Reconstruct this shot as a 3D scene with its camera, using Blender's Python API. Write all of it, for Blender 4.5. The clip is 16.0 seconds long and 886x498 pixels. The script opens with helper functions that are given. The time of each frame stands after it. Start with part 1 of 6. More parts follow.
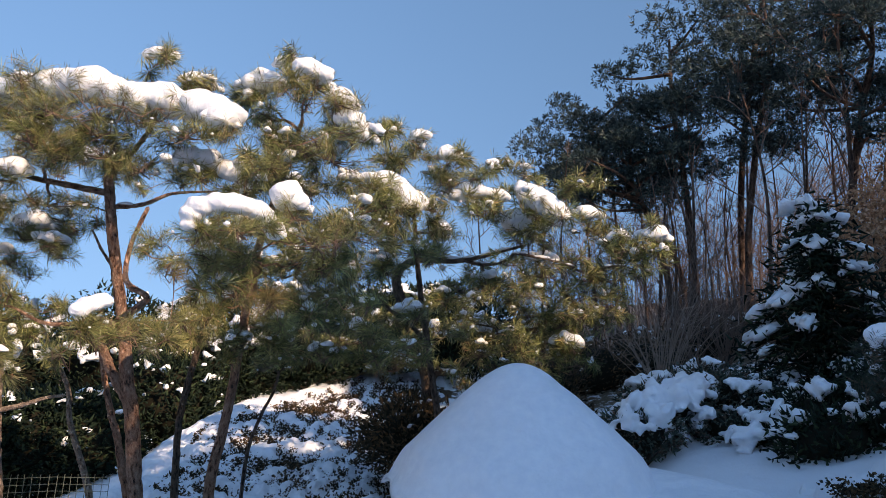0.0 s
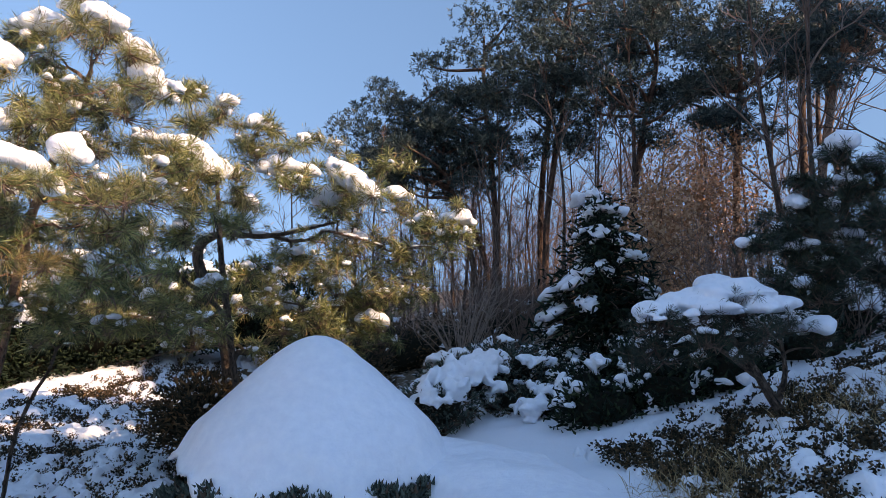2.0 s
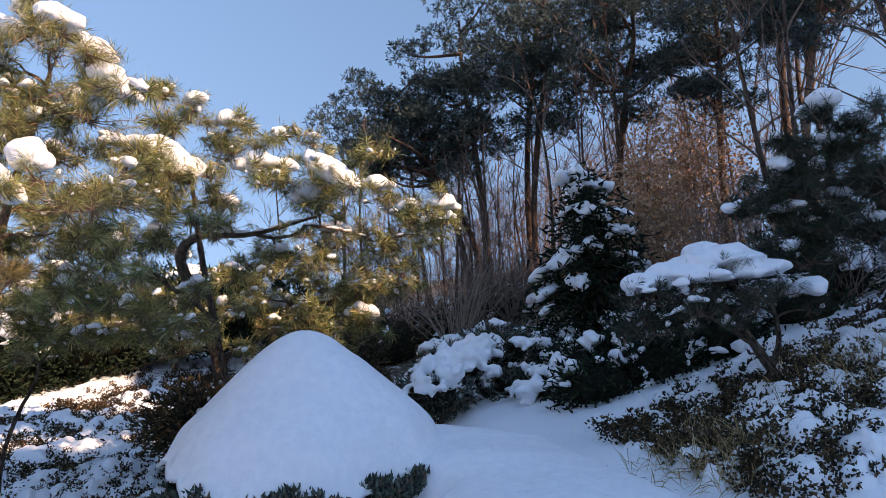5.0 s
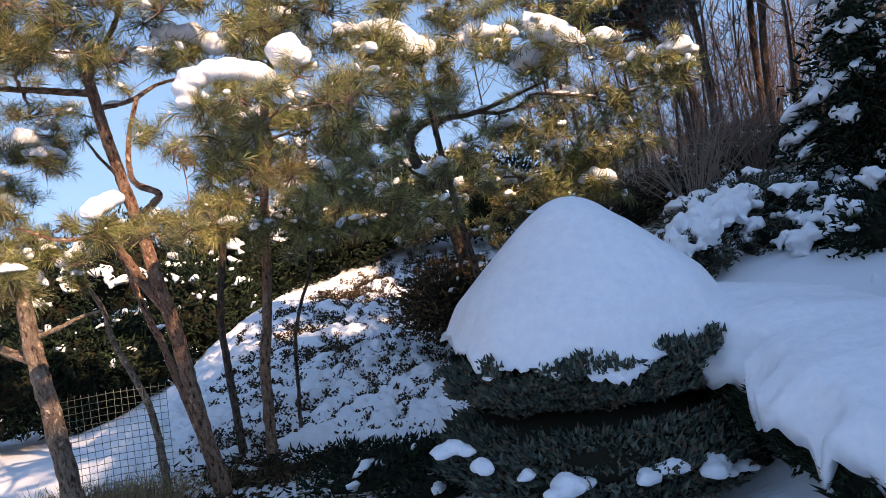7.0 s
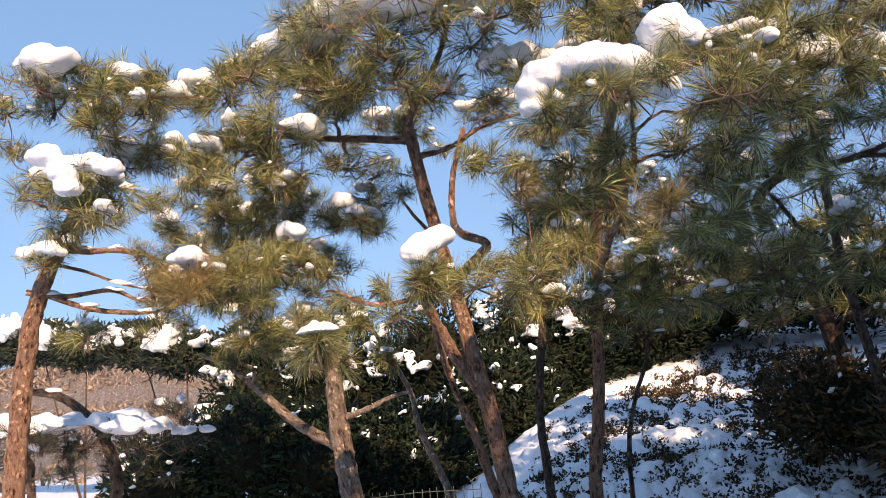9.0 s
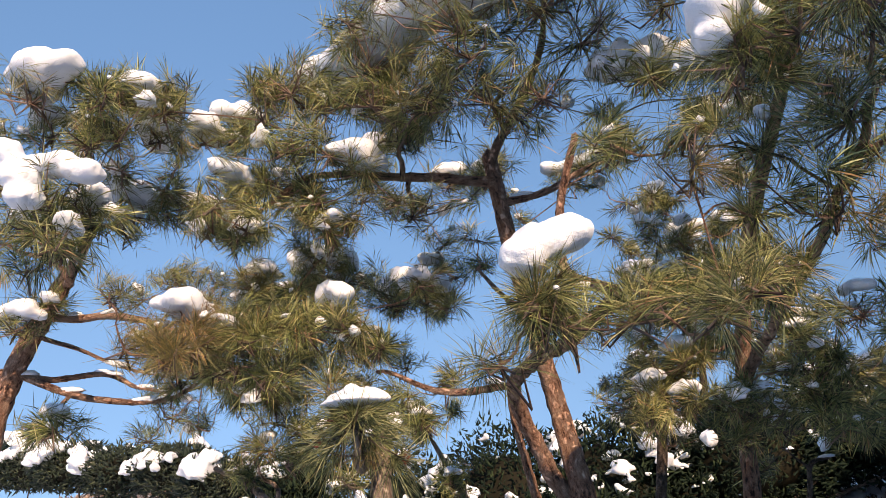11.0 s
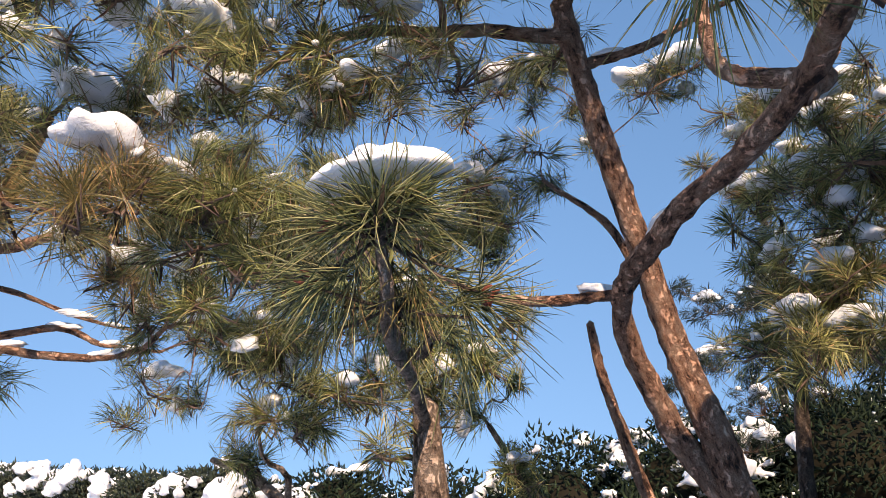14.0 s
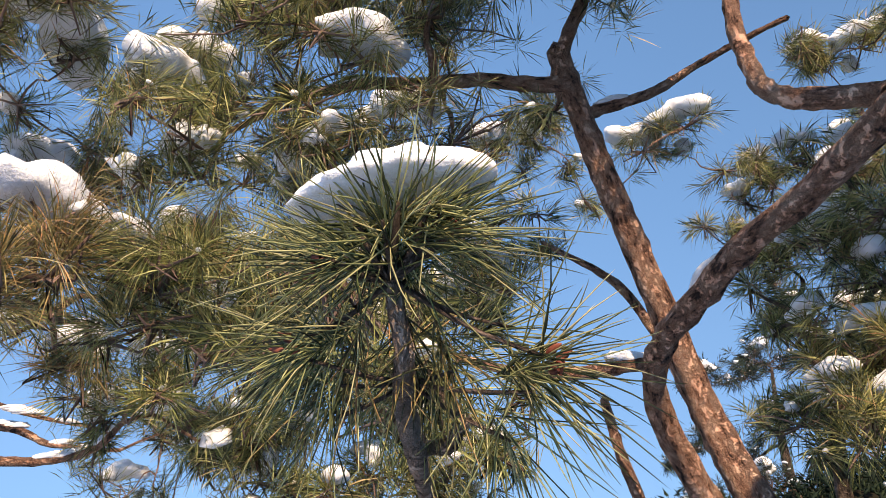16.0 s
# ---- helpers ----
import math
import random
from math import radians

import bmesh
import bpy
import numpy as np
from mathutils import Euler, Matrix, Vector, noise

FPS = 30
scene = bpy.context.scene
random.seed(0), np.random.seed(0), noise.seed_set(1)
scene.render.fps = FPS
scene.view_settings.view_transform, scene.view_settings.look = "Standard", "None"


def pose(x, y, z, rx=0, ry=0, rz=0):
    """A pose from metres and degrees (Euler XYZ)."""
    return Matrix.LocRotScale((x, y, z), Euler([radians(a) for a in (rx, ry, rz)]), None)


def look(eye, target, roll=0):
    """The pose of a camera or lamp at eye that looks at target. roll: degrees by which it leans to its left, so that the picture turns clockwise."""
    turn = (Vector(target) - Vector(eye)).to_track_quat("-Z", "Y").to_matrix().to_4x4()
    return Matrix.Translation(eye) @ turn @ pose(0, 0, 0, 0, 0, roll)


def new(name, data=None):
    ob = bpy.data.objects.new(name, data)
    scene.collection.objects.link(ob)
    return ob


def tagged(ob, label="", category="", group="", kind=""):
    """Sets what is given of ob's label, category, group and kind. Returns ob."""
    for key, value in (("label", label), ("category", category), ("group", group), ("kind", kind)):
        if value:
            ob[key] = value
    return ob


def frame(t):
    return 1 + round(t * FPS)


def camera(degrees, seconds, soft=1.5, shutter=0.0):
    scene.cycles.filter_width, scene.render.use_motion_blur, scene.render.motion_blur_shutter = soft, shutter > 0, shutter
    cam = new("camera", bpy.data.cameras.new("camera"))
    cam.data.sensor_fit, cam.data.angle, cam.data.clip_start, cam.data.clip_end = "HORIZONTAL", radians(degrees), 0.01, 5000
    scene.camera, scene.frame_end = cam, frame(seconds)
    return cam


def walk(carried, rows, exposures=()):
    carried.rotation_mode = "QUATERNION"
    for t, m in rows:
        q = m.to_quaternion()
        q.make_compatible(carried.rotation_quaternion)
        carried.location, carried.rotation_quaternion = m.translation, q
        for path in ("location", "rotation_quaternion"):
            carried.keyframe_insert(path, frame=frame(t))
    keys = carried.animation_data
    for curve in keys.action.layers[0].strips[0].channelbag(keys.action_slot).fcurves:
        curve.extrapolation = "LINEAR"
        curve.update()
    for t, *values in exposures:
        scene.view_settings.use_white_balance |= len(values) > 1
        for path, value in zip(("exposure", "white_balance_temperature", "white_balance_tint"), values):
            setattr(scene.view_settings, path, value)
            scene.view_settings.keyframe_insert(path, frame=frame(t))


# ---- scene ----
cam = camera(63.6, 16.0, soft=0.85)
PATH = [
    (0, (-0.055, 0.267, 1.619), (-0.016, 2.223, 2.034), 1.0),
    (0.5, (-0.03, 0.295, 1.58), (0.202, 2.246, 1.95), 1.4),
    (1, (0.007, 0.249, 1.558), (0.414, 2.171, 1.933), 1.2),
    (1.5, (0.013, 0.277, 1.558), (0.506, 2.179, 1.934), 0.6),
    (2, (0.021, 0.266, 1.528), (0.567, 2.151, 1.911), 0.2),
    (2.5, (0.02, 0.321, 1.522), (0.598, 2.198, 1.904), -0.3),
    (3, (-0.017, 0.319, 1.526), (0.571, 2.192, 1.907), -1.7),
    (3.5, (-0.042, 0.341, 1.526), (0.539, 2.217, 1.903), -2.9),
    (3.7, (-0.034, 0.33, 1.518), (0.537, 2.209, 1.896), -2.9),
    (5.8, (0.168, 0.405, 1.509), (0.704, 2.31, 1.797), -4.7),
    (6, (0.133, 0.437, 1.512), (0.59, 2.369, 1.751), -6.2),
    (6.5, (-0.068, 0.488, 1.521), (0.21, 2.463, 1.663), -8.3),
    (7, (-0.225, 0.635, 1.486), (-0.23, 2.633, 1.564), -8.6),
    (7.5, (-0.305, 0.927, 1.495), (-0.562, 2.906, 1.634), -8.2),
    (7.9, (-0.445, 1.185, 1.461), (-0.763, 3.155, 1.592), -7.8),
    (8, (-0.437, 1.236, 1.461), (-0.788, 3.2, 1.597), -8.8),
    (8.5, (-0.709, 1.476, 1.455), (-1.145, 3.411, 1.717), -9.8),
    (9, (-0.872, 1.74, 1.471), (-1.58, 3.557, 1.915), -5.8),
    (9.5, (-1.016, 2.061, 1.46), (-1.75, 3.863, 1.925), -4.4),
    (10, (-1.259, 2.308, 1.455), (-1.987, 4.089, 2.003), -4.2),
    (10.2, (-1.3, 2.407, 1.458), (-2.026, 4.16, 2.087), -3.9),
    (12.3, (-1.753, 3.224, 1.424), (-2.632, 4.784, 2.316), -3.6),
    (12.5, (-1.792, 3.289, 1.425), (-2.67, 4.848, 2.318), -3.7),
    (13, (-1.952, 3.39, 1.424), (-2.82, 4.952, 2.321), -5.0),
    (13.5, (-2.067, 3.502, 1.393), (-2.909, 5.077, 2.293), -5.4),
    (14, (-2.045, 3.663, 1.381), (-2.883, 5.238, 2.286), -4.2),
    (14.5, (-2.113, 3.728, 1.402), (-2.912, 5.265, 2.401), -5.5),
    (15, (-2.204, 3.723, 1.426), (-2.967, 5.234, 2.491), -6.5),
    (15.5, (-2.232, 3.758, 1.444), (-2.96, 5.277, 2.522), -7.2),
    (16, (-2.208, 3.856, 1.48), (-2.928, 5.369, 2.572), -7.4),
]
LIGHTNESS = [(0.0, 0.28, 7800, 20), (0.5, 0.51, 7950, 21), (1.5, 0.65, 8300, 24), (3.0, 0.66, 8600, 26), (6.0, 0.70, 8800, 27), (7.0, 0.71, 8800, 27), (8.5, 0.61, 8700, 25),
             (10.0, 0.40, 8300, 22), (12.5, 0.28, 7650, 20), (14.5, 0.46, 7700, 20), (16.0, 0.54, 7700, 19)]
walk(cam, [(t, look(eye, target, roll)) for t, eye, target, roll in PATH], LIGHTNESS)

# ---- world, sun and exposure ----
SUN_FROM = Vector((0.62, -0.68, 0.42)).normalized()
world = bpy.data.worlds.new("winter_sky")
scene.world = world
world.use_nodes = True
wn, wl = world.node_tree.nodes, world.node_tree.links
sky = wn.new("ShaderNodeTexSky")
sky.sky_type, sky.sun_disc = "NISHITA", False
sky.sun_elevation = math.asin(SUN_FROM.z)
sky.sun_rotation = math.atan2(SUN_FROM.x, SUN_FROM.y)
sky.altitude, sky.air_density, sky.dust_density, sky.ozone_density = 300, 1.0, 0.05, 1.6
sky_co, sky_up = wn.new("ShaderNodeTexCoord"), wn.new("ShaderNodeMapping")
sky_up.inputs["Location"].default_value = (0, 0, 0.26)
sky_up.inputs["Scale"].default_value = (1, 1, 0.36)
wl.new(sky_co.outputs["Generated"], sky_up.inputs["Vector"])
wl.new(sky_up.outputs[0], sky.inputs["Vector"])
sky_tone = wn.new("ShaderNodeHueSaturation")
sky_tone.inputs["Saturation"].default_value = 1.22
wl.new(sky.outputs[0], sky_tone.inputs["Color"])
wl.new(sky_tone.outputs[0], wn["Background"].inputs[0])
wn["Background"].inputs[1].default_value = 0.165
sun = new("sun", bpy.data.lights.new("sun", "SUN"))
sun.data.energy, sun.data.angle, sun.data.color = 4.8, radians(0.6), (1.0, 0.85, 0.67)
sun.matrix_world = look(SUN_FROM * 50, (0, 0, 0))


# ---- materials ----
def nodes_of(name, rough=0.7, spec=0.3):
    m = bpy.data.materials.new(name)
    m.use_nodes = True
    b = m.node_tree.nodes["Principled BSDF"]
    b.inputs["Roughness"].default_value = rough
    b.inputs["Specular IOR Level"].default_value = spec
    return m, m.node_tree.nodes, m.node_tree.links, b


def ramp(n, stops):
    r = n.new("ShaderNodeValToRGB")
    e = r.color_ramp.elements
    while len(e) < len(stops):
        e.new(0.5)
    for k, (p, c) in zip(e, stops):
        k.position, k.color = p, (*c, 1)
    return r


def noise_node(n, l, scale, detail=4, rough=0.6, stretch=None, along=None):
    co = n.new("ShaderNodeTexCoord")
    place = along or co.outputs["Object"]
    t = n.new("ShaderNodeTexNoise")
    t.inputs["Scale"].default_value, t.inputs["Detail"].default_value, t.inputs["Roughness"].default_value = scale, detail, rough
    if stretch:
        mp = n.new("ShaderNodeMapping")
        mp.inputs["Scale"].default_value = stretch
        l.new(place, mp.inputs["Vector"])
        l.new(mp.outputs[0], t.inputs["Vector"])
    else:
        l.new(place, t.inputs["Vector"])
    return t


def bump(n, l, b, height, strength, dist):
    k = n.new("ShaderNodeBump")
    k.inputs["Strength"].default_value, k.inputs["Distance"].default_value = strength, dist
    l.new(height, k.inputs["Height"])
    l.new(k.outputs[0], b.inputs["Normal"])
    return k


def mixed(n, l, fac, a, b_):
    x = n.new("ShaderNodeMix")
    x.data_type = "RGBA"
    for s, v in ((0, fac), (6, a), (7, b_)):
        if isinstance(v, (int, float)):
            x.inputs[s].default_value = v
        elif isinstance(v, tuple):
            x.inputs[s].default_value = (*v, 1)
        else:
            l.new(v, x.inputs[s])
    return x.outputs[2]


def snow_material(name, grain=1.0):
    m, n, l, b = nodes_of(name, 0.55, 0.25)
    big, fine = noise_node(n, l, 16, 5, 0.6), noise_node(n, l, 170, 3, 0.7)
    c = ramp(n, [(0.3, (0.80, 0.82, 0.86)), (0.7, (0.89, 0.90, 0.92))])
    l.new(big.outputs["Fac"], c.inputs[0])
    l.new(c.outputs[0], b.inputs["Base Color"])
    add = n.new("ShaderNodeMath")
    add.operation = "MULTIPLY_ADD"
    add.inputs[1].default_value = 0.25
    l.new(fine.outputs["Fac"], add.inputs[0])
    l.new(big.outputs["Fac"], add.inputs[2])
    bump(n, l, b, add.outputs[0], 0.55 * grain, 0.025)
    b.inputs["Subsurface Weight"].default_value = 0.25
    b.inputs["Subsurface Radius"].default_value = (0.03, 0.032, 0.036)
    b.inputs["Subsurface Scale"].default_value = 0.4
    return m


def needle_material(name, stops, rough=0.45):
    m, n, l, b = nodes_of(name, rough, 0.35)
    geo, obj = n.new("ShaderNodeNewGeometry"), n.new("ShaderNodeObjectInfo")
    r = ramp(n, stops)
    l.new(geo.outputs["Random Per Island"], r.inputs[0])
    patch = noise_node(n, l, 12.0, 3)
    hsv = n.new("ShaderNodeHueSaturation")
    mm = n.new("ShaderNodeMapRange")
    mm.inputs[1].default_value, mm.inputs[2].default_value, mm.inputs[3].default_value, mm.inputs[4].default_value = 0.32, 0.68, 0.5, 1.5
    l.new(patch.outputs["Fac"], mm.inputs[0])
    l.new(mm.outputs[0], hsv.inputs["Value"])
    hm = n.new("ShaderNodeMapRange")
    hm.inputs[3].default_value, hm.inputs[4].default_value = 0.482, 0.512
    l.new(obj.outputs["Random"], hm.inputs[0])
    l.new(hm.outputs[0], hsv.inputs["Hue"])
    l.new(r.outputs[0], hsv.inputs["Color"])
    l.new(hsv.outputs[0], b.inputs["Base Color"])
    thin, both = n.new("ShaderNodeBsdfTranslucent"), n.new("ShaderNodeMixShader")
    both.inputs[0].default_value = 0.16
    l.new(hsv.outputs[0], thin.inputs["Color"])
    l.new(b.outputs[0], both.inputs[1])
    l.new(thin.outputs[0], both.inputs[2])
    l.new(both.outputs[0], n["Material Output"].inputs["Surface"])
    return m


def bark_material(name, dark, mid, light, scale=26, stretch=(1, 1, 0.35)):
    m, n, l, b = nodes_of(name, 0.85, 0.15)
    co, mp = n.new("ShaderNodeAttribute"), n.new("ShaderNodeMapping")
    co.attribute_name = "along"
    vec = co.outputs["Vector"]
    mp.inputs["Scale"].default_value = stretch
    v = n.new("ShaderNodeTexVoronoi")
    v.feature = "DISTANCE_TO_EDGE"
    v.inputs["Scale"].default_value = scale
    wob = noise_node(n, l, 30, 5, 0.7, None, vec)
    warp = n.new("ShaderNodeVectorMath")
    warp.operation = "MULTIPLY_ADD"
    warp.inputs[1].default_value = (0.09, 0.09, 0.12)
    l.new(wob.outputs["Color"], warp.inputs[0])
    l.new(vec, warp.inputs[2])
    l.new(warp.outputs[0], mp.inputs["Vector"])
    l.new(mp.outputs[0], v.inputs["Vector"])
    tone = noise_node(n, l, scale * 0.9, 7, 0.72, (1, 1, 0.4), vec)
    r = ramp(n, [(0.38, dark), (0.47, mid), (0.61, light)])
    l.new(tone.outputs["Fac"], r.inputs[0])
    crack = n.new("ShaderNodeMapRange")
    crack.inputs[1].default_value, crack.inputs[2].default_value, crack.inputs[3].default_value, crack.inputs[4].default_value = 0.0, 0.10, 0.75, 0.0
    l.new(v.outputs["Distance"], crack.inputs[0])
    broken = noise_node(n, l, 11, 4, 0.6, None, vec)
    some = n.new("ShaderNodeMath")
    some.operation = "MULTIPLY"
    l.new(crack.outputs[0], some.inputs[0])
    l.new(broken.outputs["Fac"], some.inputs[1])
    col = mixed(n, l, some.outputs[0], r.outputs[0], dark)
    l.new(col, b.inputs["Base Color"])
    add = n.new("ShaderNodeMath")
    add.operation = "MULTIPLY_ADD"
    add.inputs[1].default_value = 0.35
    l.new(wob.outputs["Fac"], add.inputs[0])
    sm = n.new("ShaderNodeMapRange")
    sm.inputs[1].default_value, sm.inputs[2].default_value = 0.0, 0.25
    l.new(v.outputs["Distance"], sm.inputs[0])
    l.new(sm.outputs[0], add.inputs[2])
    bump(n, l, b, add.outputs[0], 1.0, 0.02)
    return m


def leaf_material(name, stops, rough=0.6):
    m, n, l, b = nodes_of(name, rough, 0.08)
    geo = n.new("ShaderNodeNewGeometry")
    r = ramp(n, stops)
    l.new(geo.outputs["Random Per Island"], r.inputs[0])
    l.new(r.outputs[0], b.inputs["Base Color"])
    return m


SNOW = snow_material("snow")
NEEDLE = needle_material("pine_needles", [(0.0, (0.014, 0.020, 0.009)), (0.3, (0.085, 0.10, 0.032)), (0.62, (0.26, 0.27, 0.085)), (0.9, (0.46, 0.43, 0.19)), (1.0, (0.42, 0.22, 0.10))])
NEEDLE_NEAR = needle_material("fresh_pine_needles", [(0.0, (0.03, 0.04, 0.018)), (0.3, (0.14, 0.165, 0.06)), (0.7, (0.34, 0.35, 0.15)), (1.0, (0.55, 0.50, 0.25))])
NEEDLE_DRY = needle_material("dry_pine_needles", [(0.0, (0.06, 0.062, 0.025)), (0.4, (0.21, 0.18, 0.07)), (0.8, (0.36, 0.25, 0.10)), (1.0, (0.38, 0.19, 0.08))])
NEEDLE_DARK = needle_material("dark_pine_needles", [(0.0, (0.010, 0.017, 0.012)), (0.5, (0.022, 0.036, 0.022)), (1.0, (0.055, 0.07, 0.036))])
BARK = bark_material("pine_bark", (0.075, 0.042, 0.033), (0.50, 0.265, 0.175), (0.66, 0.43, 0.31), 42, (1, 1, 0.45))
BARK_TAN = bark_material("tan_pine_bark", (0.085, 0.06, 0.048), (0.40, 0.28, 0.21), (0.60, 0.46, 0.36), 34, (1, 1, 0.4))
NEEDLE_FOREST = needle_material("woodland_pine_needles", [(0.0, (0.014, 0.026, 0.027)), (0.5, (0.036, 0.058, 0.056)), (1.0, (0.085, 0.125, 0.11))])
BARK_GREY = bark_material("grey_pine_bark", (0.045, 0.033, 0.028), (0.16, 0.115, 0.09), (0.28, 0.205, 0.16), 40, (1, 1, 0.4))
BARK_FAR = bark_material("forest_bark", (0.04, 0.027, 0.022), (0.125, 0.08, 0.062), (0.21, 0.135, 0.10), 14)
TWIG = leaf_material("bare_twigs", [(0.0, (0.085, 0.055, 0.044)), (1.0, (0.25, 0.17, 0.135))], 0.8)
TWIG_PALE = leaf_material("pale_dry_twigs", [(0.0, (0.18, 0.125, 0.10)), (1.0, (0.38, 0.27, 0.21))], 0.8)
JUNIPER = leaf_material("juniper_sprays", [(0.0, (0.022, 0.032, 0.028)), (0.5, (0.06, 0.082, 0.066)), (0.8, (0.13, 0.15, 0.115)), (0.86, (0.10, 0.065, 0.045)), (1.0, (0.15, 0.10, 0.07))])
# leaf green with the back hedges' shade darkened into it
YEW = leaf_material("evergreen_leaves", [(0.0, (0.006, 0.011, 0.008)), (0.7, (0.015, 0.027, 0.016)), (1.0, (0.04, 0.058, 0.028))])
# near-black fill inside the shrubs, stands in for shade among their leaves
CORE = leaf_material("shaded_inner_core", [(0.0, (0.010, 0.010, 0.008)), (1.0, (0.02, 0.018, 0.012))], 0.9)
COVER = leaf_material("groundcover_leaves", [(0.0, (0.02, 0.018, 0.012)), (0.5, (0.055, 0.042, 0.024)), (0.8, (0.12, 0.07, 0.038)), (1.0, (0.20, 0.12, 0.06))])
# russet brightened in colour for sunlight that does not reach the oaks
OAK = leaf_material("dry_oak_leaves", [(0.0, (0.30, 0.14, 0.075)), (0.5, (0.48, 0.25, 0.14)), (1.0, (0.60, 0.36, 0.22))])
STRAW = leaf_material("dry_grass", [(0.0, (0.22, 0.13, 0.06)), (0.6, (0.36, 0.25, 0.13)), (1.0, (0.48, 0.36, 0.2))])
SCRUB = leaf_material("winter_scrub", [(0.0, (0.16, 0.11, 0.085)), (0.6, (0.30, 0.22, 0.17)), (1.0, (0.42, 0.32, 0.25))], 0.8)
WIRE, _n, _l, _b = nodes_of("fence_wire", 0.5, 0.5)
_b.inputs["Base Color"].default_value = (0.13, 0.15, 0.12, 1)
_b.inputs["Metallic"].default_value = 0.4
CONE, _n, _l, _b = nodes_of("winter_bud", 0.6, 0.3)
_bn = noise_node(_n, _l, 120, 3)
_br = ramp(_n, [(0.3, (0.14, 0.035, 0.022)), (0.7, (0.32, 0.10, 0.06))])
_l.new(_bn.outputs["Fac"], _br.inputs[0])
_l.new(_br.outputs[0], _b.inputs["Base Color"])


def ground_material():
    m, n, l, b = nodes_of("snowy_ground", 0.6, 0.25)
    big, mid, fine = noise_node(n, l, 1.3, 5), noise_node(n, l, 9, 5, 0.7), noise_node(n, l, 90, 3, 0.7)
    at = n.new("ShaderNodeAttribute")
    at.attribute_name = "litter"
    s = n.new("ShaderNodeMath")
    s.operation = "MULTIPLY_ADD"
    s.inputs[1].default_value = 1.0
    l.new(mid.outputs["Fac"], s.inputs[0])
    l.new(at.outputs["Fac"], s.inputs[2])
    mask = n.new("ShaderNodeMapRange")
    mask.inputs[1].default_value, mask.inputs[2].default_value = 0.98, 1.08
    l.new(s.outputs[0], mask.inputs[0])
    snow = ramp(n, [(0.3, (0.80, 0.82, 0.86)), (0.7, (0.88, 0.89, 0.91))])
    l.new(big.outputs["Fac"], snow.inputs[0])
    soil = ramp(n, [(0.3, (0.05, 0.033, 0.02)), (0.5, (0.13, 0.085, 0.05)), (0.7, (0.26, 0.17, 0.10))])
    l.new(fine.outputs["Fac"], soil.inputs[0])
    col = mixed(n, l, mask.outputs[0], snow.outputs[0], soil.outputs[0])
    l.new(col, b.inputs["Base Color"])
    h = n.new("ShaderNodeMath")
    h.operation = "MULTIPLY_ADD"
    h.inputs[1].default_value = 0.2
    l.new(fine.outputs["Fac"], h.inputs[0])
    l.new(mid.outputs["Fac"], h.inputs[2])
    bump(n, l, b, h.outputs[0], 0.5, 0.03)
    return m


GROUND = ground_material()


# ---- mesh helpers ----
rng = np.random.default_rng(7)


class Mesh:
    """Gathers triangles and quads as arrays."""

    def __init__(self):
        self.v, self.t, self.q, self.tm, self.qm, self.n = [], [], [], [], [], 0
        self.along, self.limbed = [], False

    def add(self, v, tris=None, quads=None, mat=0, along=None):
        v = np.asarray(v, np.float32).reshape(-1, 3)
        self.along.append(v if along is None else np.asarray(along, np.float32))
        self.limbed = self.limbed or along is not None
        if tris is not None and len(tris):
            self.t.append(np.asarray(tris, np.int32) + self.n)
            self.tm.append(np.full(len(tris), mat, np.int32))
        if quads is not None and len(quads):
            self.q.append(np.asarray(quads, np.int32) + self.n)
            self.qm.append(np.full(len(quads), mat, np.int32))
        self.v.append(v)
        self.n += len(v)
        return self

    def data(self, name, mats, smooth=True, origin=(0, 0, 0)):
        me = bpy.data.meshes.new(name)
        v = np.concatenate(self.v) - np.asarray(origin, np.float32)
        t = np.concatenate(self.t) if self.t else np.zeros((0, 3), np.int32)
        q = np.concatenate(self.q) if self.q else np.zeros((0, 4), np.int32)
        me.vertices.add(len(v))
        me.vertices.foreach_set("co", v.ravel())
        me.loops.add(t.size + q.size)
        me.loops.foreach_set("vertex_index", np.concatenate([t.ravel(), q.ravel()]))
        me.polygons.add(len(t) + len(q))
        me.polygons.foreach_set("loop_start", np.concatenate([np.arange(len(t)) * 3, t.size + np.arange(len(q)) * 4]).astype(np.int32))
        for m in mats:
            me.materials.append(m)
        idx = np.concatenate((self.tm or [np.zeros(0, np.int32)]) + (self.qm or [np.zeros(0, np.int32)]))
        me.polygons.foreach_set("material_index", idx.astype(np.int32))
        me.polygons.foreach_set("use_smooth", np.full(len(idx), smooth))
        if self.limbed:
            me.attributes.new("along", "FLOAT_VECTOR", "POINT").data.foreach_set("vector", np.concatenate(self.along).ravel())
        me.update(calc_edges=True)
        return me


def base(name, at, label, category, group="", kind=""):
    """An Empty at a thing's base, which takes its parts."""
    ob = new(name)
    ob.empty_display_size = 0.1
    ob.location = at
    return tagged(ob, label, category, group, kind)


def part(name, mesh, mats, parent, label="", smooth=True, kind=""):
    o = parent.location if parent.parent is None else parent.location + parent.parent.location
    ob = new(name, mesh.data(name, mats, smooth, o))
    ob.parent = parent
    return tagged(ob, label, kind=kind)


def thing(name, mesh, mats, at, label, category, group="", kind="", smooth=True):
    ob = new(name, mesh.data(name, mats, smooth, at))
    ob.location = at
    return tagged(ob, label, category, group, kind)


